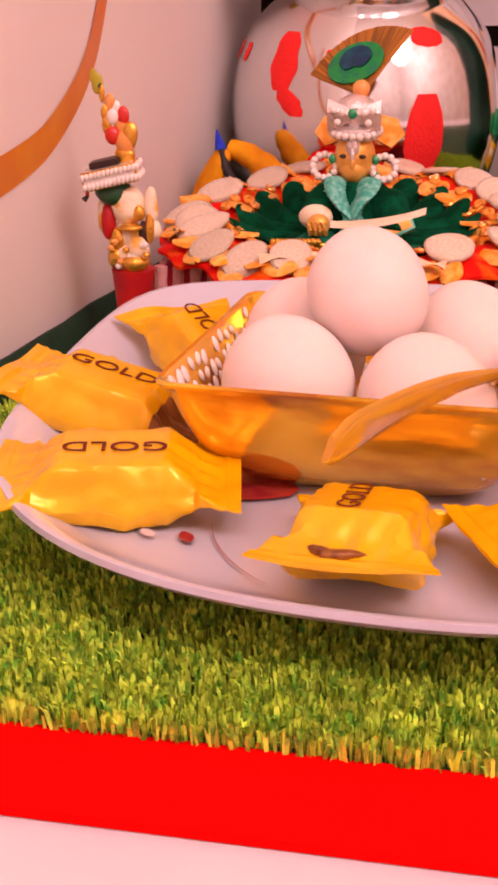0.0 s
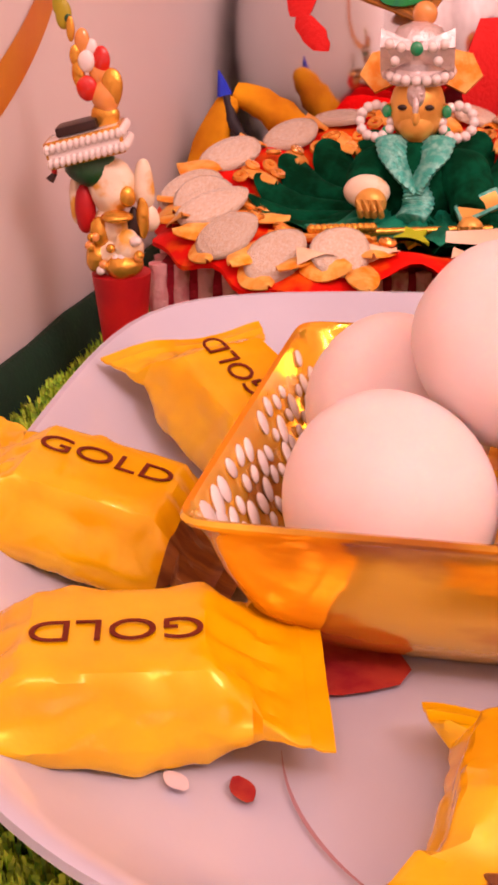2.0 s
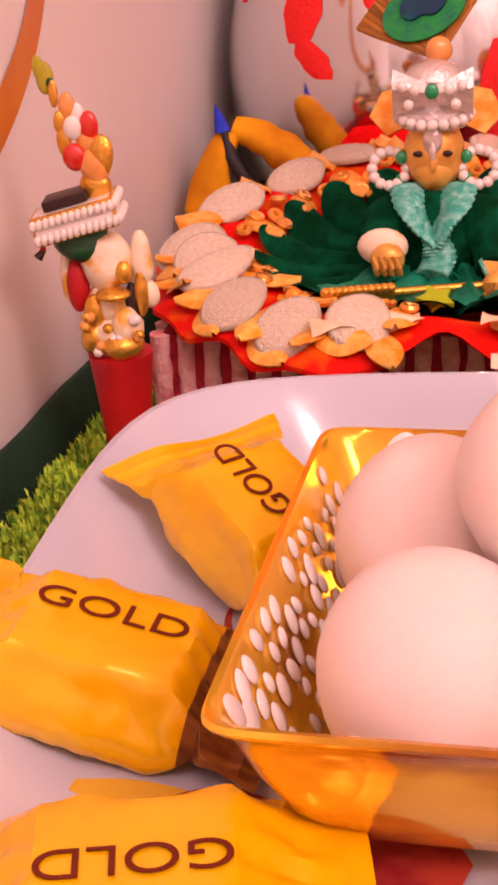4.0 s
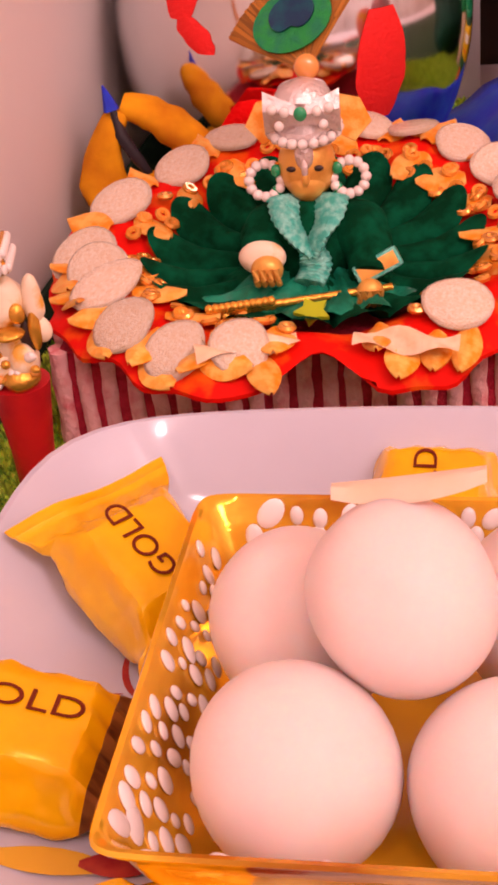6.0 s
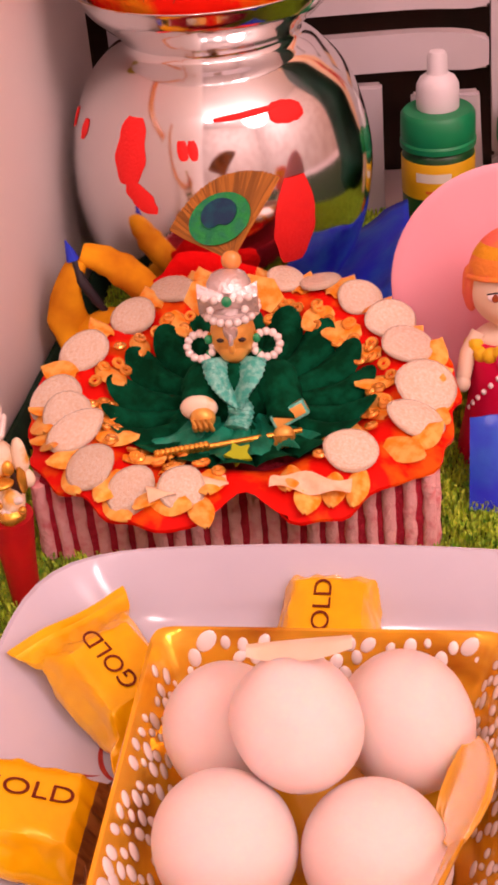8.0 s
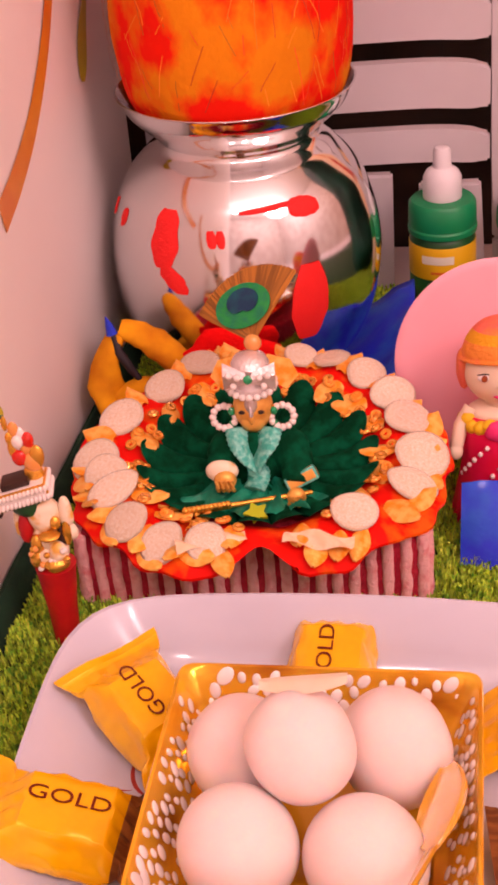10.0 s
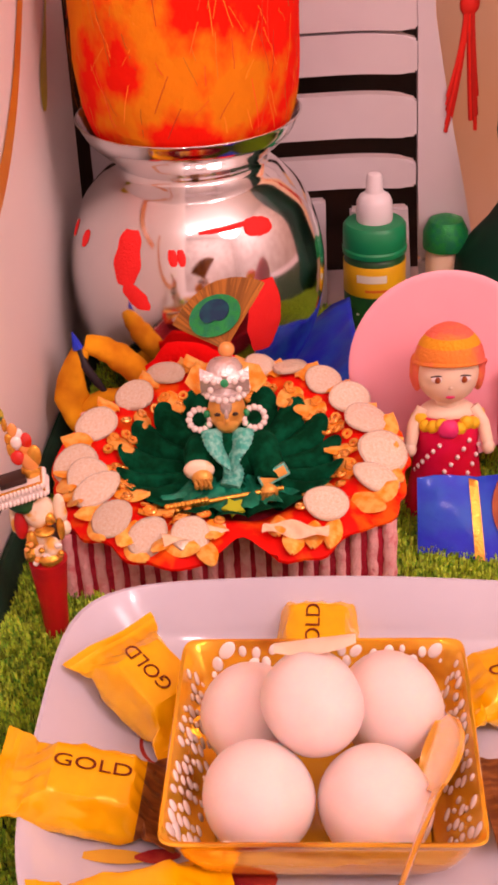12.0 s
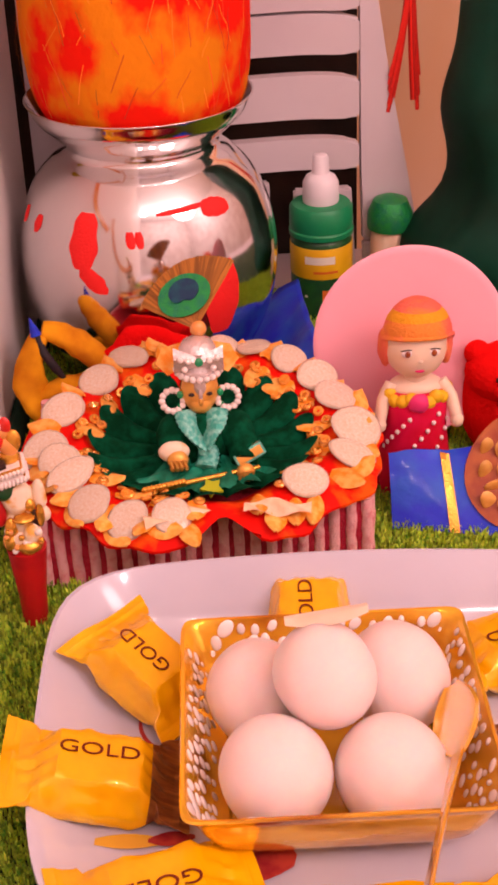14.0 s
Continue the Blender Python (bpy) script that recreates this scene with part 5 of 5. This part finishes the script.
part("lid", bm, M_FEATHGREEN, jar, "domed dark green lid")

# ---- doll in front of a pink dish ----
dish = thing("pink_dish", "round pink plastic dish propped behind the doll", "dish", pose(0.0625, 0.2130, 0.0560) @ pose(0, 0, 0, 78, 0, -4))
bm = bmesh.new()
lathe(bm, [(0.0010, -0.0030), (0.0150, -0.0029), (0.0300, -0.0025), (0.0385, -0.0020), (0.0412, -0.0017), (0.0421, -0.0024), (0.0412, -0.0036), (0.0300, -0.0060), (0.0010, -0.0066)], 72, None)
part("shell", bm, M_PINKPLASTIC, dish, angle=60)
bm = bmesh.new()
box(bm, (0.024, 0.02, 0.016), pose(0.0625, 0.2180, 0.0085), 0.002)
tagged(part("prop_block", bm, M_PINKPLASTIC), "pink plastic foot under the dish", "stand")

bm = bmesh.new()
D = dict(skin=0, knit=1, yel=2, magenta=3, rose=4, frill=5, dot=6, dark=7, lip=8, iris=9)
dx, dy = 0.0600, 0.1900
fx = dx - 0.0005
ball(bm, (fx, dy, 0.0672), (0.0130, 0.0126, 0.0142), 36, 26, D["skin"])
ball(bm, (fx, dy - 0.0122, 0.0650), (0.0011, 0.0008, 0.0010), 12, 8, D["skin"])
# knit cap: its rim rises over the forehead and falls to the cheeks
loops = []
for i in range(15):
    f = i / 14
    row = []
    for k in range(40):
        a = 2 * math.pi * k / 40
        low = 0.0715 - 0.0125 * max(0.0, 0.25 + math.sin(a)) if math.sin(a) > -0.25 else 0.0715 + 0.0040 * (-math.sin(a) - 0.25)
        z = low + (0.0872 - low) * math.sin(f * math.pi / 2)
        rr = math.cos(f * math.pi / 2 * 0.97) ** 0.88
        knit = 1 + 0.018 * math.sin(a * 20) * (1 - f) + 0.02 * noise.noise(Vector((math.cos(a) * 3, math.sin(a) * 3, f * 6)))
        row.append(Vector((fx + 0.0006 + 0.0148 * rr * math.cos(a) * knit, dy + 0.0012 + 0.0140 * rr * math.sin(a) * knit, z)))
    loops.append(row)
rings(bm, loops[:6], True, False, False, D["knit"])
rings(bm, loops[5:9], True, False, False, D["yel"])
rings(bm, loops[8:], True, False, True, D["knit"])
tube(bm, [loops[0][k % 40] + Vector((0, 0, 0.0008)) for k in range(41)], 0.0009, 8, D["knit"])
for sgn in (-1, 1):
    ball(bm, (fx + sgn * 0.0126, dy + 0.001, 0.0660), (0.0030, 0.0052, 0.0088), 16, 10, D["knit"], lump=0.25, freq=180)
    ex, ey = fx + sgn * 0.0054, dy - 0.0117
    ball(bm, (ex, ey + 0.0003, 0.0686), (0.0026, 0.0008, 0.0017), 14, 8, D["dot"])
    ball(bm, (ex, ey - 0.0001, 0.0685), (0.0013, 0.0007, 0.0015), 12, 8, D["iris"])
    tube(bm, [(ex - 0.0027, ey + 0.0006, 0.0697), (ex, ey - 0.0004, 0.0706), (ex + 0.0027, ey + 0.0006, 0.0697)], 0.00028, 6, D["dark"])
    tube(bm, [(dx + sgn * 0.0100, dy - 0.001, 0.0500), (dx + sgn * 0.0142, dy - 0.004, 0.0440), (dx + sgn * 0.0160, dy - 0.007, 0.0365)], [0.0032, 0.0029, 0.0026], 12, D["skin"])
    ball(bm, (dx + sgn * 0.0163, dy - 0.0078, 0.0345), (0.0029, 0.0028, 0.0034), 12, 8, D["skin"])
ball(bm, (fx, dy - 0.0104, 0.0602), (0.0022, 0.0012, 0.0009), 12, 8, D["rose"])
tube(bm, [(dx, dy, 0.0500), (dx - 0.0005, dy, 0.0580)], 0.0050, 14, D["skin"])
ball(bm, (dx, dy, 0.0480), (0.0120, 0.0080, 0.0050), 20, 10, D["skin"])
lathe(bm, [(0.0115, 0.0480), (0.0135, 0.0420), (0.0130, 0.0330), (0.0145, 0.0200), (0.0180, 0.0010)], 32, pose(dx, dy, 0), D["magenta"])
for k in range(11):
    a = radians(180 + 180 * (k + 0.5) / 11)
    ball(bm, (dx + 0.0126 * math.cos(a), dy + 0.0120 * math.sin(a) + 0.001, 0.0458 + 0.0012 * math.sin(k * 2)), (0.0032, 0.0026, 0.0030), 10, 6, D["frill"])
ball(bm, (dx - 0.0012, dy - 0.0130, 0.0462), (0.0044, 0.0026, 0.0042), 16, 10, D["rose"], lump=0.25, freq=250)
for k in range(17):
    a, z = radians(195 + (k * 53.7) % 150), 0.0215 + 0.0190 * (k + 0.5) / 17
    ball(bm, (dx + 0.0139 * math.cos(a), dy + 0.0139 * math.sin(a), z), (0.0010, 0.0010, 0.0011), 8, 5, D["dot"])
doll = part("doll", bm, [M_SKIN, M_KNIT, M_KNITYEL, M_MAGENTA, M_ROSE, M_YELFAB, M_WHITEDOT, M_DARK, M_LIP, M_NUTDARK])
tagged(doll, "small vinyl doll in orange knit cap and dotted magenta dress", "doll")

# ---- snack packet with printed nuts ----
packet = thing("snack_packet", "blue foil snack packet with gold stripe and printed nuts", "packet")


def packet_point(u, v):
    """u across, v up the standing packet."""
    x = 0.0455 + 0.062 * u + 0.004 * (1 - v) * (u - 0.3)
    y = 0.1520 + 0.018 * v - 0.020 * (1 - v) * u - 0.0015 * math.sin(math.pi * u) * math.sin(math.pi * v)
    z = 0.0030 + 0.0245 * v * (1 + 0.5 * max(0, u - 0.4)) + 0.0012 * math.sin(u * 9) * v
    return Vector((x, y, z))


def packet_patch(name, u0, u1, v0, v1, material, lift, label=""):
    bm = bmesh.new()
    loops = []
    for k in range(19):
        u = u0 + (u1 - u0) * k / 18
        row = []
        for j in range(11):
            v = v0 + (v1 - v0) * j / 10
            p = packet_point(u, v)
            p.y -= lift + 0.0008 * noise.noise(p * 220)
            row.append(p)
        loops.append(row)
    loops = [row + [p + Vector((0, 0.0006, 0)) for p in row[::-1]] for row in loops]
    rings(bm, loops, True, True, True)
    part(name, bm, material, packet, label)


packet_patch("front", 0, 1, 0, 1, M_BLUEFOIL, 0.0, "shiny blue foil front")
packet_patch("gold_stripe", 0.34, 0.40, 0.02, 0.98, M_GOLD, 0.0009, "gold stripe")
bm = bmesh.new()
pts = []
for k in range(32):
    a = 2 * math.pi * k / 32
    p = packet_point(0.78 + 0.31 * math.cos(a), 0.62 + 0.56 * math.sin(a))
    p.y -= 0.0016
    pts.append(p)
rings(bm, [pts, [p + Vector((0, 0.0006, 0)) for p in pts]], True, True, True)
picture = part("nut_picture", bm, M_NUTDARK, packet, "round printed picture of nuts")
bm = bmesh.new()
ball(bm, (0, 0, 0), (0.0052, 0.0011, 0.0034), 14, 7)
src = None
for k in range(17):
    a, r = k * 2.4, 0.085 * math.sqrt(k)
    u, v = 0.78 + 0.72 * r * math.cos(a), 0.62 + 1.30 * r * math.sin(a)
    if not (0.50 < u < 1.06 and 0.1 < v < 1.14):
        continue
    p = packet_point(u, v)
    m = Matrix.Translation(p - Vector((0, 0.0022, 0))) @ pose(0, 0, 0, -18, rf.uniform(0, 180), 0)
    if src is None:
        src = part("nut", bm, M_NUT, picture, "printed cashew nut")
        src.matrix_basis = m
    else:
        shared("nut", src, picture, m)

# red plush bear, only its head and shoulder seen
bm = bmesh.new()
ball(bm, (0.1020, 0.2100, 0.0280), (0.0180, 0.0150, 0.0270), 28, 18, 0, lump=0.06, freq=70)
ball(bm, (0.1010, 0.2060, 0.0430), (0.0165, 0.0140, 0.0130), 24, 14, 0, lump=0.06, freq=70)
ball(bm, (0.0900, 0.2080, 0.0520), (0.0058, 0.0040, 0.0058), 16, 10, 0)
ball(bm, (0.1120, 0.2080, 0.0530), (0.0058, 0.0040, 0.0058), 16, 10, 0)
ball(bm, (0.1010, 0.1930, 0.0400), (0.0070, 0.0050, 0.0055), 16, 10, 0)
ball(bm, (0.0960, 0.1925, 0.0460), 0.0012, 10, 6, 1)
ball(bm, (0.1060, 0.1925, 0.0460), 0.0012, 10, 6, 1)
tagged(part("plush_toy", bm, [M_REDPLUSH, M_DARK]), "small bright red plush toy beside the doll", "toy")
